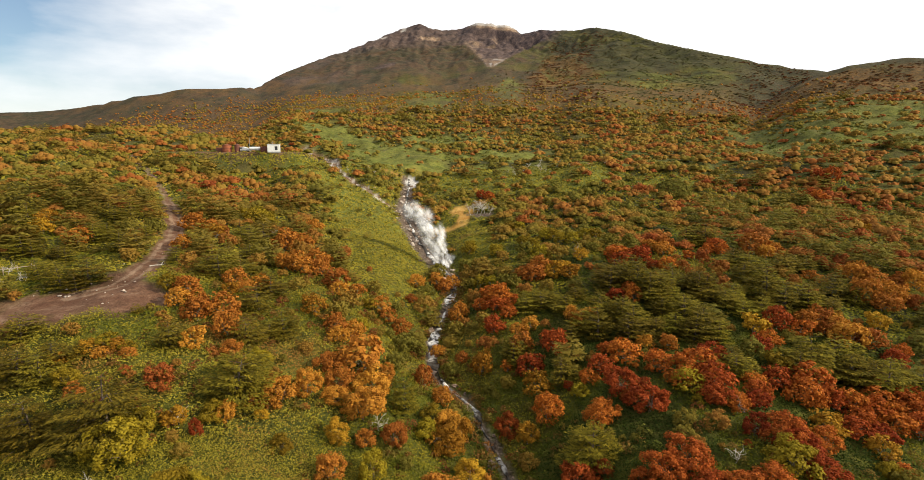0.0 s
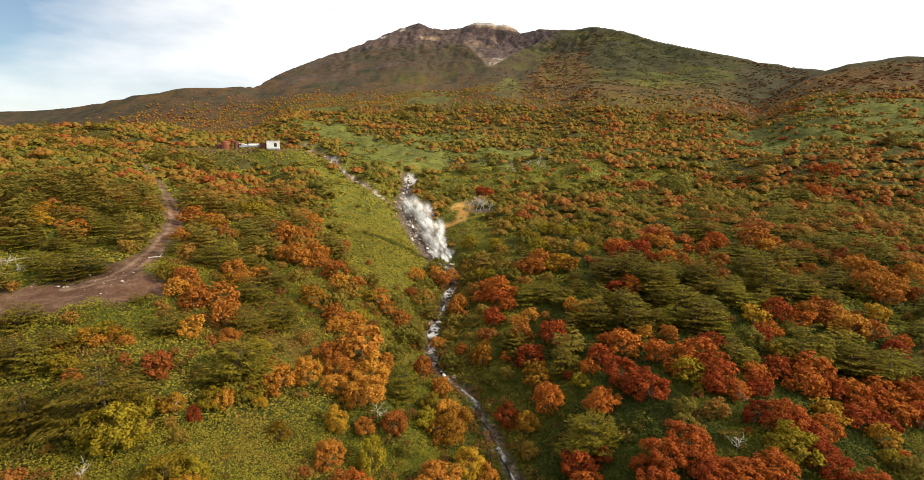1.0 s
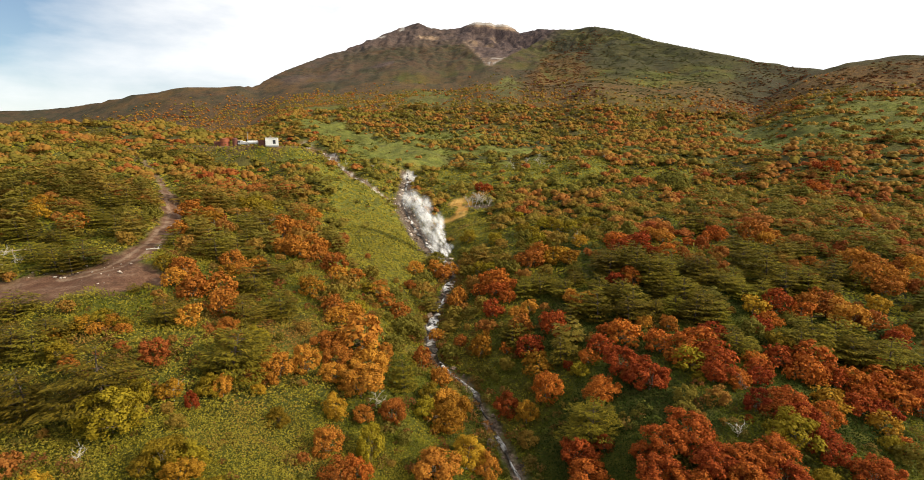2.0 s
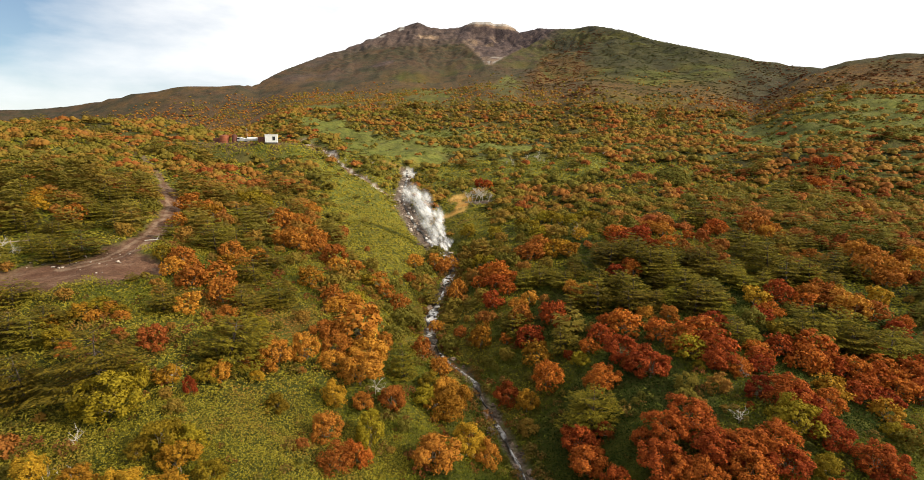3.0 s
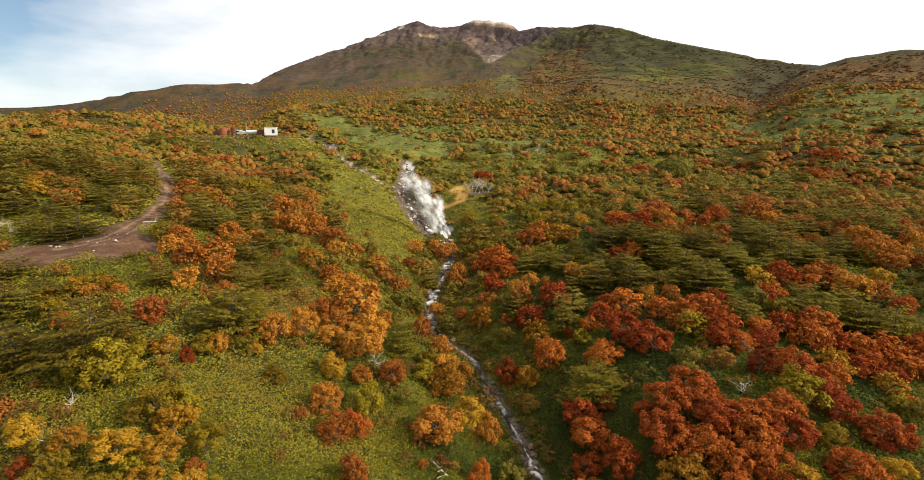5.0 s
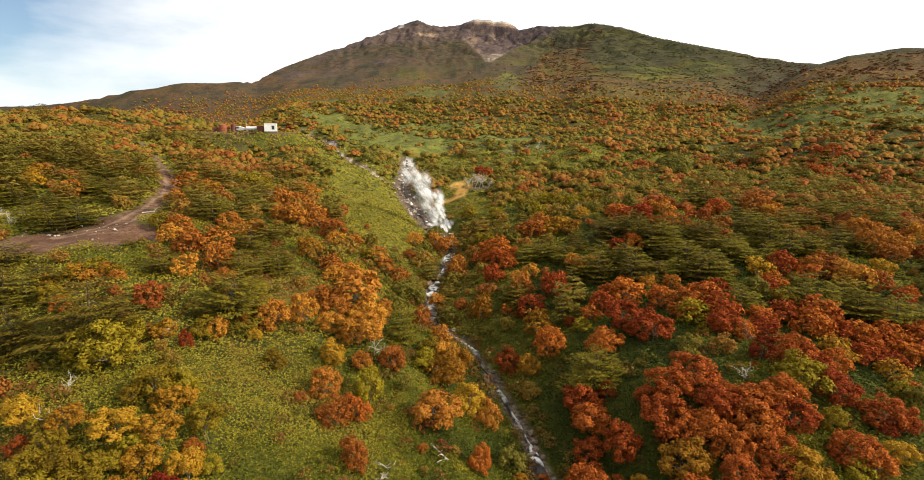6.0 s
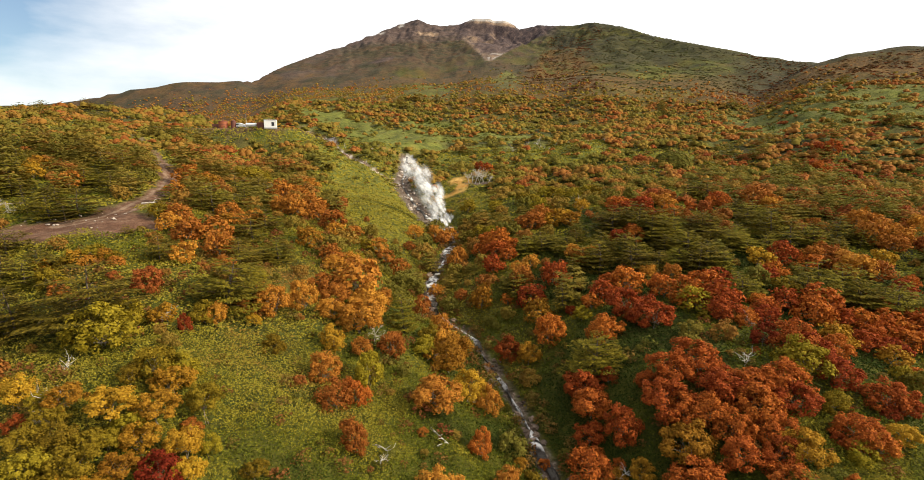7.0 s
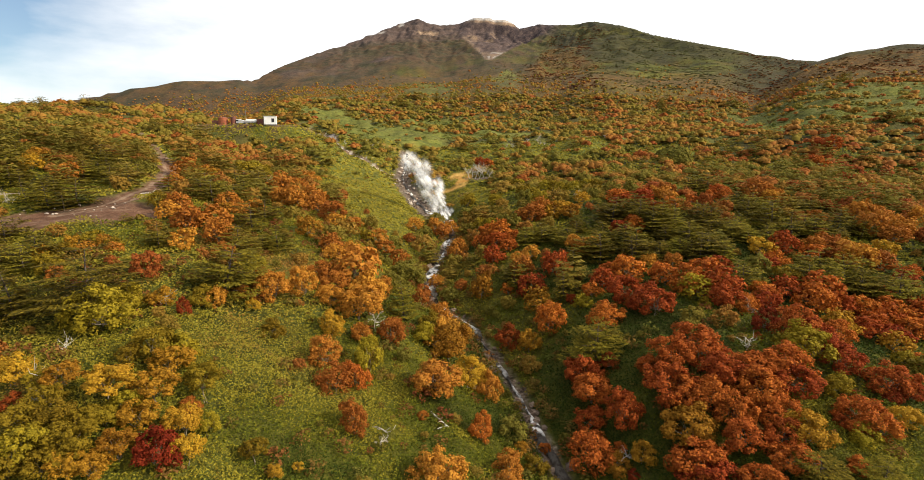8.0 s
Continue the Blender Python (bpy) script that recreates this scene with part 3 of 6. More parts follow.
def join(pieces):
    verts, faces, n = [], [], 0
    for v, f in pieces:
        verts.append(v)
        faces.append(f + n)
        n += len(v)
    return np.concatenate(verts), np.concatenate(faces)


def limb(rng, a, b, r0, r1, bend=0.06, steps=5, sides=5):
    a, b = np.asarray(a, float), np.asarray(b, float)
    t = np.linspace(0, 1, steps)[:, None]
    p = a + (b - a) * t + np.sin(t * np.pi) * rng.normal(size=3) * bend * np.linalg.norm(b - a)
    return tube(p, r0 + (r1 - r0) * t[:, 0], sides)


def birch_shape(seed, leaves=3400, lift=0.0, fine=1.0):
    """A low, many-stemmed mountain birch one unit wide: wood and leaves. lift: how far its crown stands clear of the ground."""
    rng = np.random.default_rng(seed)
    # a dome of leafy boughs, the middle ones highest
    count = int(rng.integers(18, 24))
    k = np.arange(count) + 0.5
    up = 1 - 1.55 * k / count
    ang = k * 2.4 + rng.random() * 6.28 + rng.normal(size=count) * 0.3
    out = np.sqrt(np.clip(1 - up * up, 0, 1))
    reach = 0.55 + 0.65 * rng.random(count)
    lean = rng.normal(size=2) * 0.05
    lobes = np.stack([np.cos(ang) * out * 0.37 * reach + lean[0] * up, np.sin(ang) * out * 0.33 * reach + lean[1] * up, 0.36 + lift + 0.36 * up * (0.6 + 0.55 * rng.random(count))], 1)
    size = 0.115 + 0.085 * rng.random(count)
    # each bough ends in a handful of leafy twigs
    twigs = 8
    td = rng.normal(size=(count, twigs, 3)) + 0.9 * (lobes - (0, 0, 0.3 + lift))[:, None] / 0.4
    td[..., 2] += 0.25
    td /= np.linalg.norm(td, axis=2, keepdims=True)
    tips = (lobes[:, None] + td * size[:, None, None] * (0.55 + 0.4 * rng.random((count, twigs, 1)))).reshape(-1, 3)
    tsize = np.repeat(size, twigs) * (0.36 + 0.26 * rng.random(count * twigs))
    pick = rng.choice(count * twigs, leaves, p=tsize ** 2 / (tsize ** 2).sum())
    d = rng.normal(size=(leaves, 3)) + 0.35 * td.reshape(-1, 3)[pick]
    d[:, 2] += 0.15
    d /= np.linalg.norm(d, axis=1, keepdims=True)
    c = tips[pick] + d * tsize[pick, None] * (0.6 + 0.55 * rng.random((leaves, 1))) * (1, 1, 0.85)
    c[:, 2] = np.maximum(c[:, 2], 0.02)
    nrm = d * 0.9 + td.reshape(-1, 3)[pick] * 0.5 + rng.normal(size=(leaves, 3)) * 0.38 + (0, 0, 0.25)
    wide = 2 * np.quantile(np.hypot(c[:, 0], c[:, 1]), 0.93)
    c[:, :2] /= wide
    lobes[:, :2] /= wide
    crown = sprays(c, nrm, (0.030 + 0.022 * rng.random(leaves)) * fine, rng, 1.25)
    wood, stems = [], int(rng.integers(2, 5))
    for s in range(stems):
        fork = np.array([rng.normal() * 0.07, rng.normal() * 0.07, 0.12 + 0.05 * rng.random() + 0.8 * lift])
        wood.append(limb(rng, (rng.normal() * 0.03, rng.normal() * 0.03, -0.08), fork, 0.017, 0.011, 0.1, 4))
        for m in range(s, count, stems):
            wood.append(limb(rng, fork, fork + (lobes[m] - fork) * 0.92, 0.0065, 0.0012, 0.1, 3, 4))
    return join(wood), crown


def distant_birch_shape(seed):
    return birch_shape(seed, 1050, 0.0, 1.6)


def distant_pine_shape(seed):
    return pine_shape(seed, 1900, 1.25)


def tall_birch_shape(seed):
    return birch_shape(seed, 3600, 0.16 + 0.06 * (seed % 3), 0.95)


def broad_birch_shape(seed):
    return birch_shape(seed, 4300, 0.0, 0.86)


def pine_shape(seed, leaves=5600, fine=0.8):
    """A mountain pine one unit wide: a rounded crown of flat, feathered boughs with dark gaps between."""
    rng = np.random.default_rng(seed)
    tall = 0.80 + 0.16 * rng.random()
    lean = rng.normal(size=2) * 0.05
    wind = rng.normal(size=2) * 0.10
    wood = [limb(rng, (0, 0, -0.08), (lean[0] * 0.9, lean[1] * 0.9, tall * 0.92), 0.024, 0.004, 0.02, 6)]
    c, nrm, run, sz = [], [], [], []
    tiers = int(rng.integers(6, 9))
    plates = []
    for k in range(tiers):
        f = k / (tiers - 1)
        z = tall * (0.14 + 0.84 * f)
        reach = 0.50 * math.sqrt(max(0.06, 1 - (1.02 * f - 0.12) ** 2)) * (0.85 + 0.25 * rng.random())
        boughs = int(rng.integers(5, 8)) if f < 0.75 else int(rng.integers(3, 5))
        for m in range(boughs):
            a = (m + rng.random() * 0.8) * 2 * np.pi / boughs + k * 1.1
            far = reach * (0.6 + 0.5 * rng.random()) * (1 + wind @ (np.cos(a), np.sin(a)) * 2)
            plates.append((f, z + 0.018 * rng.normal(), a, far))
    area = np.array([p[3] ** 1.5 for p in plates])
    area /= area.sum()
    for (f, z, a, far), share in zip(plates, area):
        out = np.array([np.cos(a), np.sin(a), 0.0])
        side = np.array([-np.sin(a), np.cos(a), 0.0])
        root = np.array([lean[0] * f, lean[1] * f, z - 0.02])
        wood.append(limb(rng, root - (0, 0, 0.02), root + out * far, 0.005, 0.0015, 0.03, 3, 3))
        n = max(3, int(leaves * share))
        t = 0.22 + 0.80 * rng.random(n) ** 0.6
        w = (rng.random(n) - 0.5) * 0.85 * far * (0.35 + np.sin(np.clip(t, 0, 1) * 2.6))
        # twigs fan out in a few fingers
        w = w + 0.03 * np.sin(w / far * 22 + a * 9)
        p = root + np.outer(t * far, out) + np.outer(w, side)
        p[:, 2] += 0.05 * t * t + 0.005 * rng.normal(size=n) - np.abs(w) * 0.06 + 0.008 * np.sin(w / far * 13 + f * 20)
        c.append(p)
        nrm.append(np.array([0, 0, 1.0]) + rng.normal(size=(n, 3)) * 0.20 + out * 0.15)
        run.append(out + np.outer(np.sign(w) * 0.7, side) + rng.normal(size=(n, 3)) * 0.3 + (0, 0, 0.15))
        sz.append((0.020 + 0.012 * rng.random(n)) * fine)
    crown = sprays(np.concatenate(c), np.concatenate(nrm), np.concatenate(sz), rng, 2.9, np.concatenate(run))
    return join(wood), crown


def snag_shape(seed):
    """A dead, bleached, many-branched little tree one unit wide."""
    rng = np.random.default_rng(seed)
    wood = []
    lean = rng.normal(size=2) * 0.2
    top = np.array([lean[0], lean[1], 0.55])
    wood.append(limb(rng, (0, 0, -0.08), top, 0.022, 0.013, 0.08, 5))
    for _ in range(9):
        f = 0.35 + 0.65 * rng.random()
        a = rng.random() * 6.28
        root = top * f
        tip = root + np.array([np.cos(a), np.sin(a), 0.35 + 0.5 * rng.random()]) * (0.25 + 0.25 * rng.random())
        wood.append(limb(rng, root, tip, 0.012, 0.003, 0.14, 4))
        for _ in range(3):
            g = 0.4 + 0.5 * rng.random()
            q = root + (tip - root) * g
            wood.append(limb(rng, q, q + rng.normal(size=3) * 0.1 + (0, 0, 0.08), 0.006, 0.0015, 0.12, 3))
    return join(wood)


def part(name, me, parent, label=""):
    ob = new(name, me)
    ob.parent = parent
    return tagged(ob, label)


def tree_models(kind, shape, seeds, leaf, bark):
    models = []
    for s in seeds:
        (wv, wf), (cv, cf) = shape(s)
        models.append((mesh_of(kind + "_trunk", wv, wf, bark, True), mesh_of(kind + "_crown", cv, cf, leaf)))
    return models


def at_ground(x, y):
    return float(height(np.array([x]), np.array([y]))[0])


def plant(name, models, places, label, category, group, rng, broad=None, tall_models=None, distant=None):
    """Plants one thing a place: (x, y, width of the crown, height over width)."""
    for x, y, w, rise in places:
        pool = models if broad is None or w < 2.9 else broad
        if tall_models and y < 31:
            pool = tall_models
        if distant and math.hypot(x, y) > 56:
            pool = distant
        trunk, crown = pool[int(rng.integers(len(pool)))]
        tree = new(name)
        tall = w * rise * 1.12 * (0.95 + 0.1 * rng.random())
        tree.matrix_world = Matrix.LocRotScale((x, y, at_ground(x, y)), Euler((rng.normal() * 0.04, rng.normal() * 0.04, rng.random() * 6.28)), (w * 1.03, w * 1.03, tall * 1.02))
        tagged(tree, label, category, group)
        part("trunk", trunk, tree)
        part("crown", crown, tree)


# crowns that stand apart: x, y, width in metres, height over width
GOLDEN = [(-18.9, 22.4, 1.7, 0.82), (-17.8, 22.8, 1.7, 0.82), (-17.5, 24, 1.8, 0.82), (-14.5, 25.1, 1.6, 0.87), (-17.4, 25.7, 2.1, 0.81), (-15.2, 26.1, 1.9, 0.96), (-10.5, 26.3, 1, 0.82), (-19.7, 27.1, 2.6, 0.76), (-9.5, 27.2, 0.7, 0.82), (-22.5, 27.3, 2, 0.82), (-17.5, 27.6, 2.4, 0.81), (-26.1, 28.5, 2.1, 0.87), (-18.2, 30.5, 2.4, 0.77), (23, 31.6, 3.1, 0.81), (30.7, 33.2, 2.2, 0.76), (15.8, 33.3, 3.9, 0.77), (12.7, 33.3, 1.9, 0.82), (11.1, 33.4, 1.9, 0.82), (4.5, 36.2, 1.2, 0.82), (-23.5, 39.1, 2.1, 0.81), (-17.8, 42.8, 1.3, 0.82), (-11.2, 42.9, 2.2, 0.96), (0.9, 43.5, 3.3, 0.87)]
GOLDEN_B = [(39.4, 44.6, 2.7, 0.82), (-37.3, 45.3, 1.6, 1.06), (35.3, 46.4, 3.3, 0.76), (-1.3, 47.3, 4.4, 0.76), (6.9, 50.2, 2.4, 0.96), (44.3, 50.4, 1.6, 0.82), (8.7, 57, 3.5, 0.82), (-29.2, 63, 2.3, 0.82), (2.5, 63.3, 2.7, 1.45), (-18.8, 64, 3.1, 0.96), (38.4, 65.2, 3.5, 0.82), (51, 68.8, 2.6, 0.82), (58, 69.3, 3.4, 0.82), (-66.1, 80.9, 3.1, 0.82), (-68.2, 85, 3.5, 0.82), (17.1, 85.8, 5.3, 0.82), (-43.2, 90.2, 3.7, 0.82), (21.2, 90.9, 2.7, 0.82), (95.7, 123.6, 4.2, 0.82), (-35.4, 47, 1.9, 0.8), (-33.2, 47.2, 1.8, 0.8)]
OLIVE = [(-21.3, 22, 1.7, 0.82), (-19.8, 22.2, 1.9, 0.82), (-21.2, 22.5, 2.3, 0.81), (-19.2, 23.2, 2.4, 0.81), (-21.1, 23.6, 1.7, 0.82), (-22.3, 24.4, 2.1, 0.78), (-20.7, 24.6, 2.1, 0.78), (-19.6, 24.6, 1.7, 0.82), (-18.9, 25.3, 1.4, 0.82), (-22.4, 26.1, 1.6, 0.82), (-18.6, 26.5, 1.6, 0.82), (-11.8, 26.8, 1.5, 0.81), (-14.5, 27.2, 1.4, 0.82), (-23.7, 27.3, 1.7, 0.82), (-15.7, 29.5, 2, 1.06), (-20.9, 30.7, 1.5, 0.82), (26.8, 31.6, 2, 0.82), (-20, 32.1, 2.8, 0.82), (-18.6, 32.2, 2.4, 0.82), (5.4, 34.4, 1.7, 0.96), (27.9, 36, 2.2, 0.82), (-25.3, 37.4, 2.5, 0.96), (-7.6, 39.8, 2.4, 1.25), (-15.1, 39.9, 2, 0.82), (-25.1, 34.6, 4.2, 0.82)]
OLIVE_B = [(28.1, 40, 4.3, 0.78), (-21.1, 40.8, 2.2, 0.82), (37.4, 41.3, 2.1, 0.82), (-34.2, 42.3, 2.3, 0.82), (-3.6, 47.9, 2.4, 0.82), (23.9, 48.9, 1.3, 0.82), (-20.6, 50.4, 2.1, 0.82), (-3.3, 50.7, 2.4, 0.82), (24.3, 51.3, 3.7, 0.76), (12.9, 53.3, 2, 0.82), (36.6, 56.3, 3.3, 0.82), (-35.9, 61.6, 2.5, 0.82), (-13.3, 66.2, 2, 0.82), (-13.3, 72.9, 2.5, 0.82), (3.9, 87.4, 4.2, 0.82), (14.6, 95.6, 3.9, 0.82), (20.8, 101.9, 4.2, 0.82), (7.5, 103.6, 4.3, 0.82), (12.9, 103.8, 4.5, 0.82), (26.3, 105.5, 4.3, 0.82), (2.3, 108.5, 4.2, 0.82), (18.4, 108.8, 4.7, 0.82), (-44.2, 113, 6.6, 0.82), (12.3, 122, 4.7, 0.82), (-34.3, 47.6, 2.1, 0.8), (-36.3, 46.4, 1.7, 0.8), (-32.1, 47.2, 1.6, 0.8)]
CRIMSON = [(-15.7, 24.3, 2.3, 0.87), (-24.6, 26.4, 1.2, 0.89), (11.9, 32.5, 0.9, 0.9), (31.7, 35.7, 1.3, 0.86), (29.1, 36, 0.7, 0.9), (6.4, 36.8, 1, 0.9), (-21.4, 38.4, 1.1, 1.5), (12.9, 42.6, 1.6, 0.9), (25.9, 43.2, 0.8, 0.9), (27.6, 44.9, 2.3, 0.89), (17.5, 50.6, 1.7, 0.9), (4.9, 52.4, 2.7, 0.95), (16.6, 52.8, 1, 0.9)]
RUSSET = [(24.7, 29.2, 1.5, 0.82), (20.6, 29.5, 2.8, 0.78), (21.4, 31.7, 2.4, 0.82), (18.9, 32, 2.8, 0.82), (27.4, 33, 3.2, 0.76), (21.5, 33.4, 2.9, 0.82), (19.3, 33.9, 3, 0.82), (21.8, 34.8, 3.5, 0.82), (11.7, 34.8, 1, 0.82), (16.7, 35.5, 3.1, 0.82), (18.5, 35.6, 3.1, 0.82), (1.4, 35.9, 1.8, 1.25), (12.4, 36.7, 2.9, 1.06), (32.5, 36.8, 3.7, 0.74), (22.1, 36.9, 4.1, 0.74), (-8.1, 37, 2, 1.16), (16, 37.1, 4.1, 0.76), (17.4, 39.6, 3.4, 0.78), (10.8, 40.1, 3.7, 0.76), (15.4, 40.4, 1.8, 0.82), (19.6, 40.4, 4.1, 0.74)]
RUSSET_B = [(33.3, 43.6, 2.8, 0.82), (29.6, 43.8, 4.2, 0.76), (39.9, 47.4, 5.3, 0.76), (14.2, 48.4, 3.4, 0.87), (18.9, 48.8, 4.2, 0.82), (30.1, 48.9, 2.5, 0.82), (45.4, 49.3, 4.9, 0.82), (25.6, 49.4, 3.5, 0.82), (37.8, 51.1, 4.4, 0.82), (42.4, 51.4, 4.4, 0.82), (30.8, 52, 4.5, 0.76), (9.3, 52.1, 3.4, 0.96), (25.3, 52.2, 5.9, 0.74), (46.8, 52.2, 5.6, 0.76), (36.1, 52.5, 6.2, 0.76), (17.3, 52.6, 3.9, 0.82), (12.1, 55.2, 1.3, 0.96), (22.6, 55.6, 3.3, 0.82)]
RUSSET_C = [(16, 56.5, 3.1, 0.82), (29, 57.3, 3.4, 0.82), (19.5, 58.4, 3.8, 0.82), (8.5, 60.6, 3.4, 0.87), (17.9, 61.1, 2.3, 0.82), (38.2, 61.4, 4, 0.82), (5.8, 62.5, 1.9, 0.82), (44.9, 65.6, 3.2, 0.82), (42.1, 66.9, 3.6, 0.96), (4.4, 70.7, 3.1, 0.96), (6.8, 74.4, 2.6, 0.82), (24.3, 74.9, 4.9, 0.82), (6.2, 77.8, 4.7, 0.82), (4.5, 79.5, 5.4, 0.82), (33.5, 86, 4.5, 0.82), (28.9, 90.1, 7, 0.74), (41.2, 92.4, 2.3, 0.82), (47.7, 96.1, 5.5, 0.82), (92.9, 124.7, 5.1, 0.82)]
RUSSET_D = [(7.6, 161, 5.2, 0.8), (108.6, 159.4, 7, 0.82), (54, 61.9, 4.4, 0.83), (11.7, 63.4, 3.7, 0.95), (4.5, 71.1, 1.7, 0.9), (121.4, 174.7, 7, 0.9), (18.2, 28.5, 3, 0.76), (15.4, 29.1, 4, 0.76), (15.4, 30.7, 4, 0.76), (28, 32.2, 2.6, 0.76), (26.3, 33, 1.3, 0.82), (9.4, 34.9, 3.6, 0.77), (24.8, 35.9, 3.6, 0.74), (33.9, 36.3, 1.9, 0.82), (19.9, 37.3, 3.7, 0.76), (24.6, 37.3, 4.1, 0.74), (10.1, 37.8, 2.4, 0.81), (30.5, 39.2, 3.4, 0.81), (38.9, 41.4, 2.1, 0.82), (29.9, 42.2, 3.6, 0.78), (10.6, 42.7, 3.7, 0.78), (27.7, 48.3, 2.4, 0.82), (14.3, 55.1, 2.4, 0.82), (46.7, 56, 2.8, 0.82)]
ORANGE = [(-1.7, 29.5, 3.5, 0.87), (-7.2, 32, 2, 1.3), (3.2, 32.7, 2.3, 0.96), (-3, 35.8, 0.9, 0.96), (-2, 39.3, 4.2, 0.77), (-32.6, 40.9, 1.7, 0.82), (-20.2, 41.2, 2.1, 0.87), (2.4, 42.4, 2.2, 1.16), (-8.8, 43.3, 1.9, 0.96)]
ORANGE_B = [(-18.2, 44.5, 1.9, 0.82), (-6.4, 44.6, 2.6, 1.06), (-17.1, 45.4, 3.3, 0.96), (-12.5, 47.2, 2.6, 0.82), (-9.3, 49.9, 4.3, 0.87), (-12.6, 49.9, 3.1, 0.82), (-1.3, 50.1, 4.2, 0.78), (-11.5, 55, 5.7, 0.78), (-8.6, 55.2, 2.4, 0.82), (-29.4, 55.5, 3.3, 0.82), (-2.4, 56.5, 2.4, 1.16), (-27.4, 56.8, 3.9, 0.82), (-33, 58.1, 2.8, 0.82), (-30, 58.2, 4.2, 0.82), (-4.7, 59.6, 2.3, 1.35), (-14.7, 60.9, 5.1, 0.87), (25.4, 61, 2.3, 0.96), (-33.3, 61.4, 3, 0.82), (22.7, 61.5, 2.3, 0.96), (50.9, 64.5, 7, 0.76), (7.9, 64.8, 3.2, 0.96)]
ORANGE_C = [(-28.4, 66.1, 5.3, 0.76), (-0.1, 66.5, 2, 0.82), (48, 67.5, 4.9, 0.82), (16.5, 69.5, 4.9, 0.82), (8.5, 70.1, 4.3, 0.87), (-9.6, 72.1, 4, 0.81), (-12.1, 73.5, 3.1, 0.82), (-17.4, 74.9, 5.4, 0.82), (63.1, 75.7, 7, 0.76), (-24.1, 77.3, 2.8, 0.82), (-0.6, 78.3, 2.9, 1.25), (-23.7, 79.4, 7, 0.76), (-59.9, 79.8, 3.8, 0.82), (72.5, 82.7, 5.7, 0.82), (66.3, 83.5, 6, 0.82), (58, 84, 4.1, 0.82), (11.8, 86.6, 6, 0.76), (-31.1, 93.7, 6.6, 0.82), (-48.9, 95.8, 5.6, 0.82), (37.2, 96, 6.6, 0.76), (57, 96.1, 7, 0.82), (-33.8, 46.2, 1.6, 0.8), (-31.4, 46.4, 1.5, 0.8)]
ORANGE_D = [(-15.9, 28.1, 1.4, 0.76), (-19.3, 44.1, 1.5, 0.82), (-14.9, 47.5, 2.6, 1.16), (-27.2, 49.8, 2.7, 0.96), (-23.4, 50.2, 2.4, 0.74), (-14.2, 53, 3.1, 0.82), (-25.2, 53.3, 3.1, 1.06), (-27.3, 79.1, 3.8, 0.82), (-8.3, 82.4, 2.1, 0.82), (-7.9, 89.2, 3.3, 0.82), (-3.1, 92.3, 4.9, 0.87), (-32.6, 109.9, 5.2, 0.82), (-3.4, 69.1, 2.1, 0.9), (-45.1, 82.3, 3, 0.86), (-9.6, 46.6, 4.5, 0.78), (-9.4, 35.7, 2.6, 0.87), (-10.9, 38.8, 2.6, 1.06)]
PINES = [(21.7, 28.3, 3.7, 0.67), (25.8, 28.3, 2.6, 0.72), (-32.6, 36.3, 4.8, 0.72), (-27.9, 38, 6.3, 0.72), (-20.7, 43.4, 6.4, 0.72), (11.9, 43.9, 5.1, 0.72), (-38.6, 44.4, 5.5, 0.72), (-29.2, 49.3, 3.6, 0.72), (-44.4, 49.8, 4.1, 0.72), (-5.8, 50.4, 3.4, 1.27), (-35.9, 54.7, 1.5, 0.72), (-22.9, 55, 5.1, 0.72), (29.8, 55.6, 5.6, 0.72), (47, 56.3, 7, 0.72), (11.7, 56.9, 3.4, 1.02), (39, 57.1, 6.1, 0.72), (52.2, 57.5, 5.5, 0.72), (-20.7, 57.7, 4.2, 0.72), (43.6, 57.8, 7, 0.72), (-24.9, 61.3, 4.4, 0.72), (-48.4, 63, 5.8, 0.72), (31, 63.3, 5.9, 0.72), (5.6, 64.1, 5, 0.72), (22.8, 64.4, 7, 0.72)]
PINES_B = [(27.8, 64.4, 4.9, 0.72), (16, 65.7, 6.5, 0.72), (-55.1, 65.7, 3.8, 0.72), (-24.9, 67.2, 4.8, 0.72), (-34.4, 68.7, 3.9, 0.72), (29.6, 69.2, 6, 0.72), (20, 69.3, 6.5, 0.72), (-33.1, 70.4, 7, 0.72), (40, 70.4, 6.6, 0.72), (-57.6, 72.1, 4.9, 0.72), (51, 72.1, 6.7, 0.72), (29.2, 72.2, 5.9, 0.72), (-63.3, 73.1, 5.2, 0.72), (38.2, 73.6, 7, 0.72), (46.9, 73.7, 7, 0.72), (-41.4, 73.8, 3.4, 0.72), (15.5, 75.1, 6.1, 0.72), (28.2, 75.5, 7, 0.72), (10.9, 76.3, 5.3, 0.72), (34.7, 77.4, 7, 0.72), (59.7, 78.2, 6.3, 0.72), (-51.4, 78.6, 5.4, 0.72), (23.6, 79.3, 6.9, 0.72), (47.5, 81.1, 7, 0.72)]
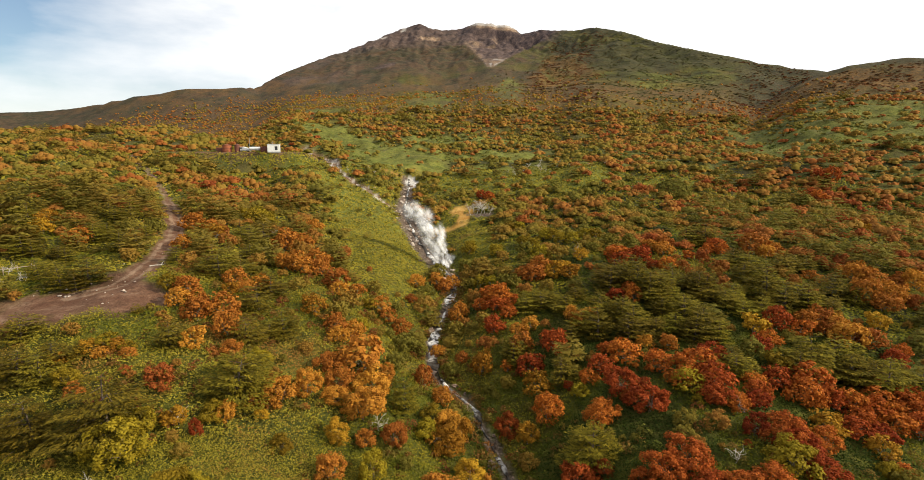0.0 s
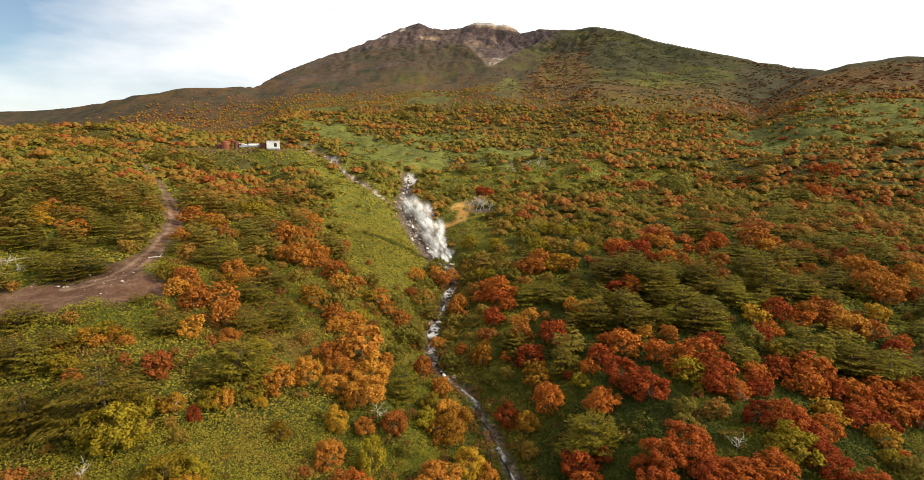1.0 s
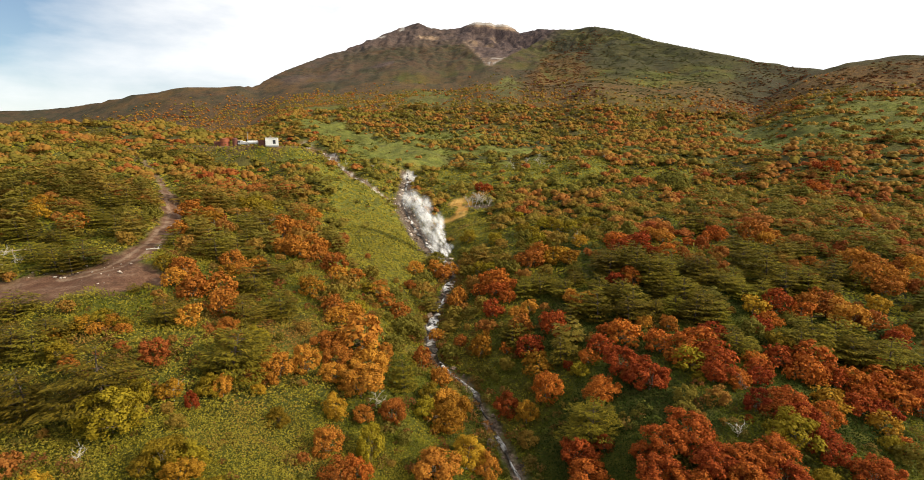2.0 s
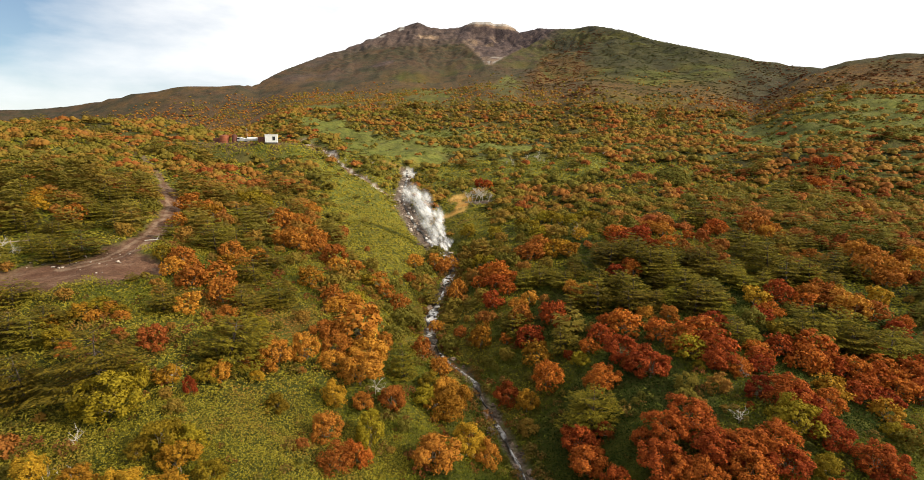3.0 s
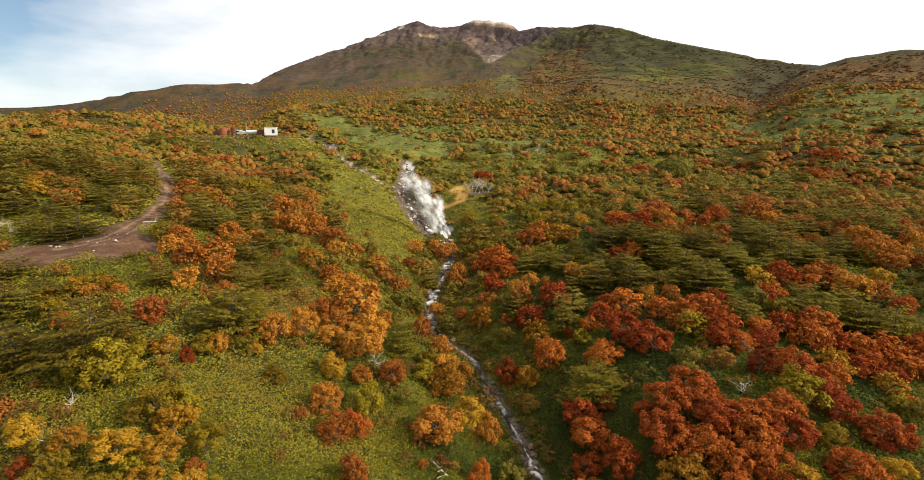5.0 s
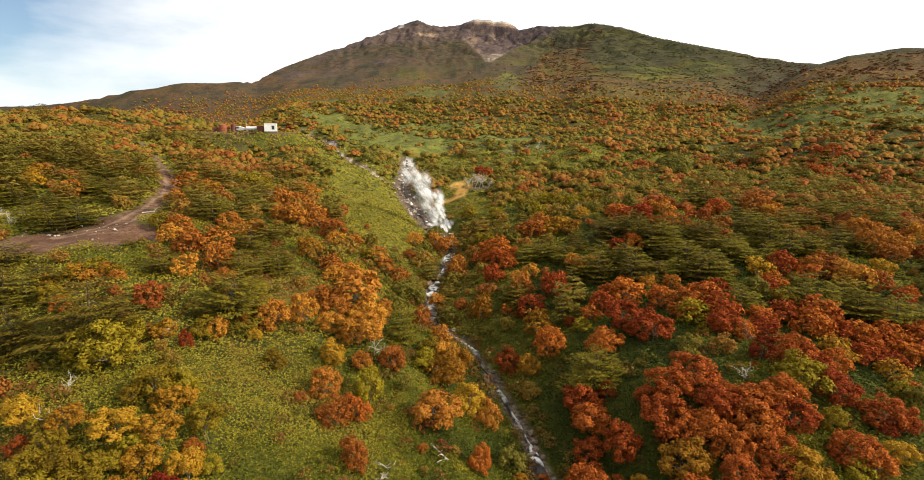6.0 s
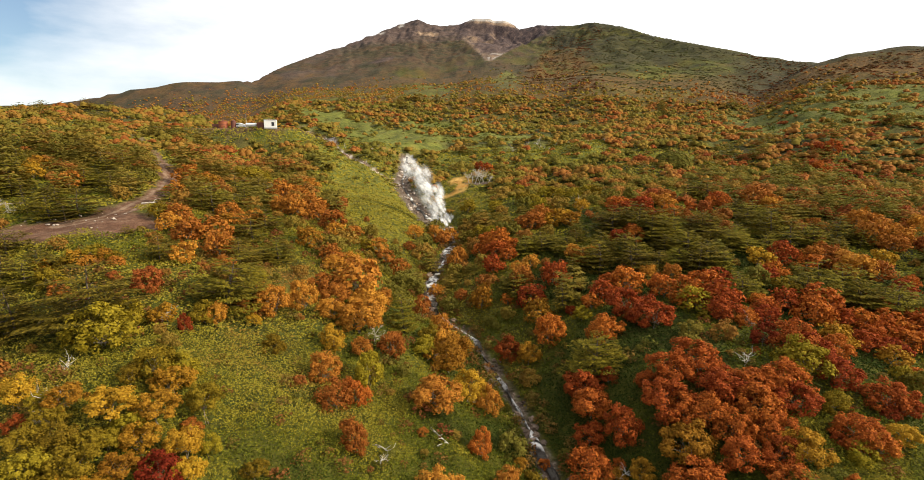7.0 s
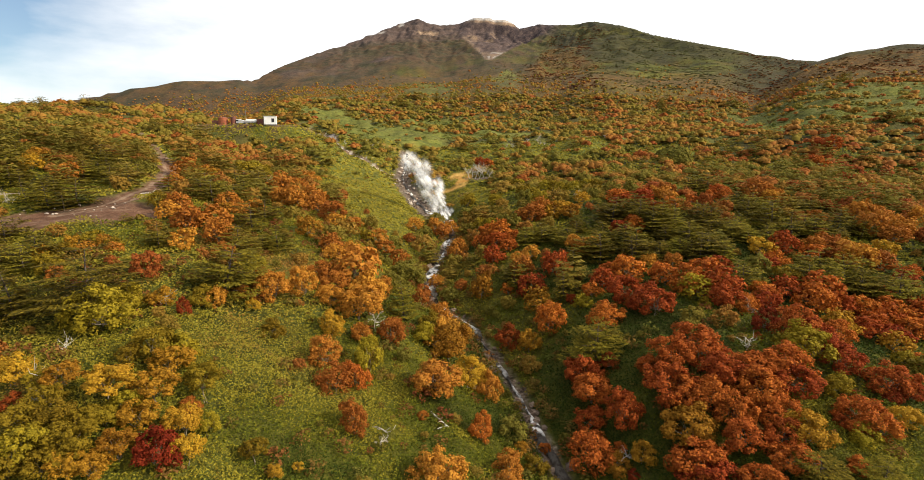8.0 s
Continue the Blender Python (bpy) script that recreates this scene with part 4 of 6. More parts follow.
PINES_C = [(-35.4, 81.5, 5.6, 0.72), (-58.9, 82.5, 5.6, 0.72), (26.6, 83.1, 5.7, 0.72), (-71.2, 84.1, 5.2, 0.72), (-51.6, 84.1, 2.1, 1.36), (58.2, 89.1, 6.1, 0.72), (48, 89.2, 7, 0.72), (-61.8, 92.9, 6.3, 0.72), (-39.3, 96, 7, 0.72), (47.8, 105.2, 7, 0.72)]
DEAD = [(-5.6, 31.7, 0.8), (-23.4, 26.7, 1.0), (-23.2, 28.0, 1.7), (12.1, 34.4, 1.2), (-25.6, 31.8, 1.2), (-23.2, 39.1, 1.3), (-7.9, 46.0, 1.7), (23.4, 40.9, 1.5), (-3.3, 47.0, 1.5), (27.3, 47.7, 1.6), (21.0, 92.1, 2.2)]

def clumped(places, rng, limit=4.0, share=0.62):
    """Broad crowns farther up the slope are clumps of two or three smaller trees."""
    out = []
    for x, y, w, rise in places:
        if math.hypot(x, y) < 58 or w < limit:
            out.append((x, y, w, rise))
            continue
        turn = rng.random() * 6.28
        for k in range(3 if w > limit * 1.15 else 2):
            a = turn + k * 2.2 + 0.5 * rng.random()
            out.append((x + 0.30 * w * math.cos(a), y + 0.26 * w * math.sin(a), w * share * (0.75 + 0.45 * rng.random()), rise * (0.9 + 0.3 * rng.random())))
    return out


rng = np.random.default_rng(8)
for key, places, label in (
    ("orange", ORANGE + ORANGE_B + ORANGE_C + ORANGE_D, "orange-leaved mountain birch with pale stems on the slope"),
    ("russet", RUSSET + RUSSET_B + RUSSET_C + RUSSET_D, "russet-red mountain birch in full autumn colour"),
    ("crimson", CRIMSON, "small crimson rowan bush among dwarf bamboo"),
    ("golden", GOLDEN + GOLDEN_B, "golden-yellow mountain birch with pale crooked stems"),
    ("olive", OLIVE + OLIVE_B, "olive-green birch just turning yellow"),
):
    shrub = key == "crimson"
    models = tree_models("rowan" if shrub else "birch", birch_shape, range(3 if shrub else 5), LEAF[key], BIRCH_BARK)
    broad = None if shrub else tree_models("birch", broad_birch_shape, range(30, 34), LEAF[key], BIRCH_BARK)
    distant = tree_models("birch", distant_birch_shape, range(40, 44), LEAF[key], BIRCH_BARK)
    high = tree_models("birch", tall_birch_shape, range(9, 12), LEAF[key], BIRCH_BARK) if key in ("golden", "olive") else None
    plant("rowan_bush" if shrub else "birch_tree", models, clumped(places, rng), label, "bush" if shrub else "tree", key + " trees by the stream", rng, broad, high, distant)
pines = tree_models("pine", pine_shape, range(20, 25), LEAF["pine"], PINE_BARK)
distant_pines = tree_models("pine", distant_pine_shape, range(50, 55), LEAF["pine"], PINE_BARK)
plant("pine_tree", pines, clumped(PINES + PINES_B + PINES_C, rng, 4.6, 0.68), "dark green mountain pine with flat layered boughs", "tree", "pines on the slope", rng, distant=distant_pines)
for i, (x, y, w) in enumerate(DEAD):
    snag = new("dead_tree", mesh_of("dead_tree", *snag_shape(60 + i % 5), DEAD_WOOD, True))
    w = max(w, 1.1) * 1.2
    snag.matrix_world = Matrix.LocRotScale((x, y, at_ground(x, y)), Euler((0.25 * rng.normal(), 0.25 * rng.normal(), rng.random() * 6.28)), (w, w, w))
    tagged(snag, "bleached leafless dead tree with crooked branches", "dead tree", "dead trees")


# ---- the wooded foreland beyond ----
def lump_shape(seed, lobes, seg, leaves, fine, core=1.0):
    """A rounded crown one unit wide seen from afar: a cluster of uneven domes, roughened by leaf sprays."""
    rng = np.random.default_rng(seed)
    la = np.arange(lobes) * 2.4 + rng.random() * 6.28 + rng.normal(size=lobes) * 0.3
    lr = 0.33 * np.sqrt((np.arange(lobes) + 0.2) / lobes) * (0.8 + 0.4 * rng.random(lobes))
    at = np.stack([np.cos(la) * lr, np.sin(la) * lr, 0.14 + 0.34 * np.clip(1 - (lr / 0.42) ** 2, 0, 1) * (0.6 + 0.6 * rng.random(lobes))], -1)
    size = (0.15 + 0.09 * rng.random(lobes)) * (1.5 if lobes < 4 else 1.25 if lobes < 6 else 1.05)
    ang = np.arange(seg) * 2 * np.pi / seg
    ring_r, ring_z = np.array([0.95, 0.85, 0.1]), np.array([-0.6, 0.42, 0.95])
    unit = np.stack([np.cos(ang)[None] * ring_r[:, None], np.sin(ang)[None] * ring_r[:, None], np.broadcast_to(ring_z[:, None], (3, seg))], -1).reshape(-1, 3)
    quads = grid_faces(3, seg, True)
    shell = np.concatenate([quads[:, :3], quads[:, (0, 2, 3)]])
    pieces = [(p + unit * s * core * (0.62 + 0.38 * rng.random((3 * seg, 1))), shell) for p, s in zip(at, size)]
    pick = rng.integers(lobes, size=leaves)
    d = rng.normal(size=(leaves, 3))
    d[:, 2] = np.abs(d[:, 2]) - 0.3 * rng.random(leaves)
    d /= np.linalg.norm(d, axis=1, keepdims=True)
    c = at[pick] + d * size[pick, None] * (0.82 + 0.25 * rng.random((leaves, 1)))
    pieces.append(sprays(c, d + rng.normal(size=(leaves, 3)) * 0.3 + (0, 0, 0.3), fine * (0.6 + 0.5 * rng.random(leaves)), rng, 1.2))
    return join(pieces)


def stamped(models, x, y, w, tall, tint, rng):
    """A stand of whole crowns, each turned and sized for itself."""
    vs, fs, ts, n = [], [], [], 0
    z = height(x, y)
    kind = rng.integers(len(models), size=len(x))
    for k, (mv, mf) in enumerate(models):
        at = np.nonzero(kind == k)[0]
        a = rng.random(len(at)) * 6.28
        c, s = np.cos(a)[:, None], np.sin(a)[:, None]
        v = np.stack([(mv[None, :, 0] * c - mv[None, :, 1] * s) * w[at, None] + x[at, None],
                      (mv[None, :, 0] * s + mv[None, :, 1] * c) * w[at, None] + y[at, None],
                      mv[None, :, 2] * tall[at, None] + z[at, None]], -1)
        fs.append((mf[None] + (np.arange(len(at)) * len(mv))[:, None, None]).reshape(-1, mf.shape[1]) + n)
        vs.append(v.reshape(-1, 3))
        ts.append(np.repeat(tint[at], len(mv)))
        n += len(at) * len(mv)
    return np.concatenate(vs), np.concatenate(fs), np.concatenate(ts)


def scatter(r0, r1, spacing, rng, spread=44.5):
    """Places in a wide sector of the foreland, evenly jittered."""
    n = int(radians(2 * spread) * (r1 * r1 - r0 * r0) / 2 / spacing ** 2)
    r = np.sqrt(r0 * r0 + (r1 * r1 - r0 * r0) * rng.random(n))
    a = radians(spread) * (2 * rng.random(n) - 1)
    return r * np.sin(a), r * np.cos(a)


def thin_out(x, y, gap):
    """Drops places that crowd an earlier one."""
    cell, keep = {}, np.zeros(len(x), bool)
    for i in range(len(x)):
        g = gap[i]
        k = (int(x[i] // 6), int(y[i] // 6))
        near = [j for a in (-1, 0, 1) for b in (-1, 0, 1) for j in cell.get((k[0] + a, k[1] + b), ())]
        if all((x[i] - x[j]) ** 2 + (y[i] - y[j]) ** 2 > (0.5 * (g + gap[j])) ** 2 for j in near):
            keep[i] = True
            cell.setdefault(k, []).append(i)
    return keep


MEADOWS = [(-28, 248, 24, 37, 6), (-56, 280, 16, 26, 11), (-80, 306, 14, 30, 15), (13, 198, 22, 26, -4), (37, 186, 17, 21, -11), (27, 262, 18, 16, -6), (66, 178, 14, 14, -20), (80, 105, 4.5, 9, -37), (-87, 103, 5, 13, 40), (-76, 165, 10, 10, 25), (-55, 180, 9, 12, 17), (-26, 142, 10, 24, 10)]
MEADOWS_B = [(-16, 107, 7, 20, 9), (-14, 87, 5, 7, 9), (2, 107, 5.5, 8, 0), (-107, 420, 20, 30, 14), (-27, 490, 22, 44, 3), (48, 540, 12, 90, -6), (-36, 170, 11, 21, 12), (-14, 33, 7, 10, 0), (1, 127, 6, 13, 10), (0, 312, 30, 16, 0), (112, 100, 8, 6, 0)]
# open slope to the right with scattered crowns
SPARSE = [(155, 254, 38, 44, -31), (190, 250, 34, 34, -37), (171, 315, 24, 38, -29), (230, 300, 40, 40, -38)]
NAMED = np.array(ORANGE + ORANGE_B + ORANGE_C + ORANGE_D + RUSSET + RUSSET_B + RUSSET_C + RUSSET_D + CRIMSON + GOLDEN + GOLDEN_B + OLIVE + OLIVE_B + PINES + PINES_B + PINES_C)


def pine_land(x, y):
    """Where pines stand close."""
    p = np.maximum(blot(x, y, -62, 88, 34, 30), blot(x, y, 36, 66, 26, 10, -8))
    p = np.maximum(p, np.maximum(0.7 * blot(x, y, -34, 84, 14, 18), 0.8 * blot(x, y, 60, 84, 26, 12, 20)))
    return np.maximum(p, np.maximum(0.8 * blot(x, y, -150, 170, 50, 26, 42), 0.8 * blot(x, y, -88, 160, 14, 7)))


def kept_open(x, y):
    """Strip beside the track and the clearing where nothing tall grows."""
    r = np.hypot(x, y)
    d = off_line(TRACK[1:15], x, y)
    for ahead in (3, 6, 10):
        d = np.minimum(d, off_line(TRACK[1:15], x * (1 + ahead / r), y * (1 + ahead / r)))
    e = off_line(SCREE, x, y)
    for ahead in (4, 8, 12):
        e = np.minimum(e, off_line(SCREE, x * (1 + ahead / r), y * (1 + ahead / r)))
    d = np.minimum(d, e - 1.5 * step(176, 200, y))
    return np.maximum(1 - step(2.2, 3.2, d), np.maximum(blot(x, y, -45, 53, 12, 5, 8), blot(x, y, -57, 69, 12, 6.5, 20)))


def wooded(x, y):
    """How thickly trees stand, 0 to 1."""
    open_land = np.zeros(np.shape(x))
    for cx, cy, rx, ry, turn in MEADOWS + MEADOWS_B:
        open_land = np.maximum(open_land, blot(x, y, cx, cy, rx * 1.3, ry * 1.3, turn))
    for m in SPARSE:
        open_land = np.maximum(open_land, 0.86 * blot(x, y, *m))
    d = off_line(STREAM, x, y)
    s1, s2, s3 = scars(x, y)
    r = np.hypot(x, y)
    w = np.minimum(1.0, 0.40 + 0.14 * step(200, 260, r) + 0.9 * step(0.40, 0.54, fbm(x / 20, y / 20, 71, 4)))
    w = w * (1 - 0.93 * open_land)
    w = np.maximum(w, 0.6 * step(30, 70, x) * step(210, 260, r) * (1 - open_land))
    w = np.maximum(w, 0.85 * step(6, 16, x) * step(60, 72, y) * (1 - step(120, 165, r + 30 * (fbm(x / 15, y / 15, 73, 3) - 0.5))))
    w = np.maximum(w, 0.9 * (1 - step(3.5, 6.5, d)) * (1 - step(88, 98, y)))
    w = np.maximum(w, pine_land(x, y)) * (1 - 0.96 * blot(x, y, -21, 125, 11, 46, 16))
    w = w * (1 - np.clip(1.6 * blot(x, y, -82, 197, 28, 9), 0, 1)) * (1 - 0.55 * blot(x, y, -78, 180, 22, 14))
    w = w * (1 - 0.93 * kept_open(x, y)) * (1 - 0.96 * blot(x, y, 0.5, 132, 7.5, 26, 4))
    # the lower stream lies open to the valley
    near = np.minimum(off_line(STREAM, x * (1 + 2.5 / r), y * (1 + 2.5 / r)), off_line(STREAM, x * (1 + 5 / r), y * (1 + 5 / r)))
    w = w * (1 - 0.9 * (1 - step(0.8, 1.6, near)) * step(52, 58, y) * (1 - step(92, 98, y)))
    w = w * (1 - bare(x, y)) * step(0.9, 1.8, d) * (s1 + s2 + s3 < 0.3)
    return w * (1 - 0.2 * step(300, 600, r))


def tree_line(x, y):
    """1 below the upper edge of the woods, thinning out above it."""
    az, r = np.degrees(np.arctan2(x, y)), np.hypot(x, y)
    edge = np.interp(az, (-45, -20, -11, -5, 2, 7, 9.5, 14, 20, 25, 30, 40), (660, 640, 590, 545, 530, 500, 475, 430, 435, 475, 455, 425))
    edge = edge + 90 * (fbm(x / 26, y / 26, 74, 3) - 0.5)
    return 1 - (0.97 + 0.03 * (az > 27)) * step(-25, 55, r - edge)


def tree_tint(x, y, rng):
    """Colour of a crown: crimson 0, orange 0.4, gold 0.55, olive 0.75, pine green 1."""
    az = np.degrees(np.arctan2(x, y))
    t = 0.58 - 0.15 * step(8, 28, az) - 0.05 * step(-10, -28, az) + 0.02 * step(150, 200, np.hypot(x, y)) - 0.01 * step(190, 260, np.hypot(x, y))
    t = t + 0.8 * (fbm(x / 20, y / 20, 77, 3) - 0.5) + rng.normal(size=len(x)) * 0.15
    t = t + 0.2 * (1 - step(4, 7, off_line(STREAM, x, y))) * (y < 90)
    return np.clip(t + 0.06 - 0.08 * step(360, 460, np.hypot(x, y)) * (t > 0.36), 0.14, 0.86)


def build_stand(name, label, r0, r1, spacing, wide, rng, seed, pine_share):
    x, y = scatter(r0, r1, spacing, rng)
    ok = rng.random(len(x)) < wooded(x, y) * tree_line(x, y)
    x, y = x[ok], y[ok]
    w = wide * (0.34 + 0.92 * rng.random(len(x)) ** 1.5)
    if r0 < 130:
        gap = np.array([np.min(np.hypot(NAMED[:, 0] - a, NAMED[:, 1] - b) - NAMED[:, 2] * 0.62) for a, b in zip(x, y)])
        ok = gap > w * 0.28
        x, y, w = x[ok], y[ok], w[ok]
    ok = thin_out(x, y, w * (0.66 if r0 < 90 else 0.52 if r0 < 200 else 0.44))
    x, y, w = x[ok], y[ok], w[ok]
    pine = rng.random(len(x)) < np.maximum(pine_share * 2 * step(0.4, 0.6, fbm(x / 30, y / 30, seed, 3)), 0.55 * pine_land(x, y)) * (np.hypot(x, y) > 50)
    out = []
    for which, flat in ((~pine, 0.0), (pine, 0.8)):
        tint = tree_tint(x, y, rng)[which] if flat == 0 else 0.62 + 0.2 * rng.random(which.sum()) + 0.1 * (x[which] > 8)
        ww = w[which] * ((1.25 - 0.55 * (x[which] < -95)) if flat else 1.0)
        out.append((x[which], y[which], ww, tint, flat))
    for (px, py, pw, tint, flat), kind in zip(out, ("birch", "pine")):
        if not len(px):
            continue
        if flat:
            v, f, t = stamped(SMALL_PINES if r0 < 60 else FAR_PINES, px, py, pw * 1.1, pw * 1.1, tint, rng)
        else:
            models = FINE_BIRCHES if r0 < 50 else SMALL_BIRCHES if r0 < 90 else LEAFY_BIRCHES if r0 < 120 else MIDDLE_BIRCHES if r0 < 200 else FAR_BIRCHES if r0 < 400 else UPPER_BIRCHES
            v, f, t = stamped(models, px, py, pw * (1.15 if 200 < r0 < 400 else 1.1), pw * (1.1 if r0 < 90 else 0.78 if r0 < 200 else 0.68), tint, rng)
        ob = new(name + "_" + kind + "_wood", mesh_of(name + "_wood", v, f, STAND, r0 > 90, tint=t))
        tagged(ob, label % kind, "woodland", kind="stuff")


build_ground()

rng = np.random.default_rng(17)
FINE_BIRCHES = [birch_shape(110 + i, 1200, 0.0, 1.5)[1] for i in range(6)]
SMALL_BIRCHES = [birch_shape(100 + i, 620, 0.0, 2.0)[1] for i in range(8)]
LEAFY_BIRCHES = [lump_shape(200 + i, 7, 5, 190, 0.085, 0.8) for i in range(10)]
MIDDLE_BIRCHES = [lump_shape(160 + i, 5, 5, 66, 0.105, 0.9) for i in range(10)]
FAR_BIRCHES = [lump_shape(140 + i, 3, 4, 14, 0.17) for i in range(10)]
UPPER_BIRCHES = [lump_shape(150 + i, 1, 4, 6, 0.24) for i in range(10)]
SMALL_PINES = [pine_shape(120 + i, 750, 2.1)[1] for i in range(5)]
FAR_PINES = [pine_shape(130 + i, 440, 2.1)[1] for i in range(5)]
build_stand("nearest", "autumn %s scrub among the dwarf bamboo", 20, 56, 2.3, 2.0, rng, 5, 0.05)
build_stand("near", "autumn %s scrub filling the gaps on the lower slope", 56, 105, 1.8, 2.8, rng, 5, 0.1)
build_stand("middle", "mixed autumn %s wood of small trees on the foreland", 100, 140, 1.9, 4.1, rng, 6, 0.07)
build_stand("broad", "mixed autumn %s wood on the foreland", 140, 210, 1.9, 4.3, rng, 6, 0.07)
build_stand("far", "scattered autumn %s wood below the mountain", 205, 420, 2.6, 4.9, rng, 7, 0.02)
build_stand("upper", "low autumn %s scrub on the mountain's foot", 410, 690, 3.2, 4.4, rng, 8, 0.0)


def build_low_scrub():
    """Knee-high heath, bilberry and creeping pine that roughens the open ground."""
    rng = np.random.default_rng(29)
    x, y = scatter(130, 420, 2.7, rng, 43)
    s1, s2, s3 = scars(x, y)
    patch = fbm(x / 13, y / 13, 88, 3)
    meadow = np.maximum(blot(x, y, -21, 125, 13, 50, 16), np.max([blot(x, y, *m) for m in MEADOWS[:6]], axis=0))
    ok = (rng.random(len(x)) < (0.25 + 0.6 * step(0.42, 0.58, patch)) * (1 - 0.7 * meadow)) & (bare(x, y) < 0.3) & (s1 + s2 + s3 < 0.3)
    x, y, patch = x[ok], y[ok], patch[ok]
    w = 1.0 + 2.0 * rng.random(len(x)) ** 2
    tint = np.clip(0.80 + 0.9 * (fbm(x / 16, y / 16, 89, 3) - 0.5) + 0.12 * rng.normal(size=len(x)), 0.1, 1)
    clumps = [birch_shape(170 + i, 11, 0.0, 9)[1] for i in range(6)]
    v, f, t = stamped(clumps, x, y, w, w * 0.38, tint, rng)
    ob = new("low_scrub", mesh_of("low_scrub", v, f, HEATH, tint=t))
    return tagged(ob, "knee-high brown and olive heath on the open slopes", "undergrowth", kind="stuff")


build_low_scrub()


def build_flank_brush():
    """Waist-high brush and creeping pine on the mountain's flanks, too steep and high for trees."""
    rng = np.random.default_rng(43)
    x, y = scatter(420, 940, 3.1, rng, 43)
    az, r, z = np.degrees(np.arctan2(x, y)), np.hypot(x, y), height(x, y)
    crest = np.interp(az, CREST[:, 0], CREST[:, 1])
    beyond = (az > 33) & (r > 0.97 * np.interp(az, SHOULDER[:, 0], SHOULDER[:, 1]))
    n1, n2 = fbm(x / 24, y / 40, 95, 4), fbm(x / 11, y / 16, 96, 3)
    crater = (az > -1.5) & (az < 8 + 0.02 * (z - 140)) & (z > 140) & (r > 690)
    ok = (rng.random(len(x)) < (0.1 + 0.9 * step(0.40, 0.55, n2)) * np.maximum(step(3, 8, az), 0.35 * step(640, 560, r))) & (tree_line(x, y) < 0.75) & (r < 0.985 * crest) & ~beyond & ~crater & (z < 205 + 20 * (az > 8))
    x, y, az, r, z, n1 = x[ok], y[ok], az[ok], r[ok], z[ok], n1[ok]
    red = np.maximum(step(6, 8.5, az) * (1 - step(12, 15.5, az + 8 * (n1 - 0.5))), step(24, 29, az))
    tint = 0.62 + 1.1 * (n1 - 0.5) + 0.12 * step(13, 17, az) * (1 - step(24, 29, az)) - 0.40 * red - 0.10 * step(-4, -12, az) + 0.1 * rng.normal(size=len(x))
    w = (2.0 + 3.0 * rng.random(len(x)) ** 2) * (1 + 0.25 * red)
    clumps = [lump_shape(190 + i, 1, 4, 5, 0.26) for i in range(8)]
    v, f, t = stamped(clumps, x, y, w, w * 0.27, np.clip(tint, 0.05, 1), rng)
    ob = new("flank_brush", mesh_of("flank_brush", v, f, BRUSH, tint=t))
    return tagged(ob, "dull red, brown and dark green brush on the mountain's flanks", "undergrowth", kind="stuff")


build_flank_brush()


def smooth_line(line, step_length):
    """The line rounded and walked in even steps: places and headings."""
    p = line.copy()
    for _ in range(3):
        q = [p[0]]
        for a, b in zip(p[:-1], p[1:]):
            q += [a * 0.75 + b * 0.25, a * 0.25 + b * 0.75]
        p = np.array(q + [p[-1]])
    seg = np.concatenate([[0], np.cumsum(np.hypot(*np.diff(p, axis=0).T))])
    s = np.arange(0, seg[-1], step_length)
    p = np.stack([np.interp(s, seg, p[:, 0]), np.interp(s, seg, p[:, 1])], -1)
    h = np.gradient(p, axis=0)
    return p, h / np.maximum(np.hypot(h[:, 0], h[:, 1])[:, None], 1e-9), s


def build_undergrowth():
    """Knee-high ochre and olive bushlets among the dwarf bamboo."""
    rng = np.random.default_rng(37)
    x, y = scatter(24, 80, 1.7, rng, 45)
    ok = (rng.random(len(x)) < 0.15 + 0.85 * step(0.45, 0.62, fbm(x / 7, y / 7, 91, 3) + 0.09 * step(4, -4, x) * step(33, 40, y))) & (bare(x, y) < 0.3) & (off_line(STREAM, x, y) > 0.7)
    x, y = x[ok], y[ok]
    bank, way, _ = smooth_line(STREAM, 0.22)
    bank, way = bank[bank[:, 1] < 96], way[bank[:, 1] < 96]
    side = rng.choice((-1, 1), len(bank)) * (0.75 + 1.5 * rng.random(len(bank)))
    x, y = np.concatenate([x, bank[:, 0] + way[:, 1] * side]), np.concatenate([y, bank[:, 1] - way[:, 0] * side])
    w = 0.6 + 1.0 * rng.random(len(x)) ** 2
    tint = np.clip(0.62 - 0.13 * step(4, -4, x) + 0.5 * (fbm(x / 9, y / 9, 92, 3) - 0.5) + 0.16 * rng.normal(size=len(x)), 0.1, 1)
    clumps = [birch_shape(180 + i, 100, 0.0, 2.8)[1] for i in range(6)]
    v, f, t = stamped(clumps, x, y, w, w * 0.9, tint, rng)
    ob = new("undergrowth", mesh_of("undergrowth", v, f, HEATH, tint=t))
    return tagged(ob, "ochre and olive bushlets scattered through the dwarf bamboo", "undergrowth", kind="stuff")


build_undergrowth()


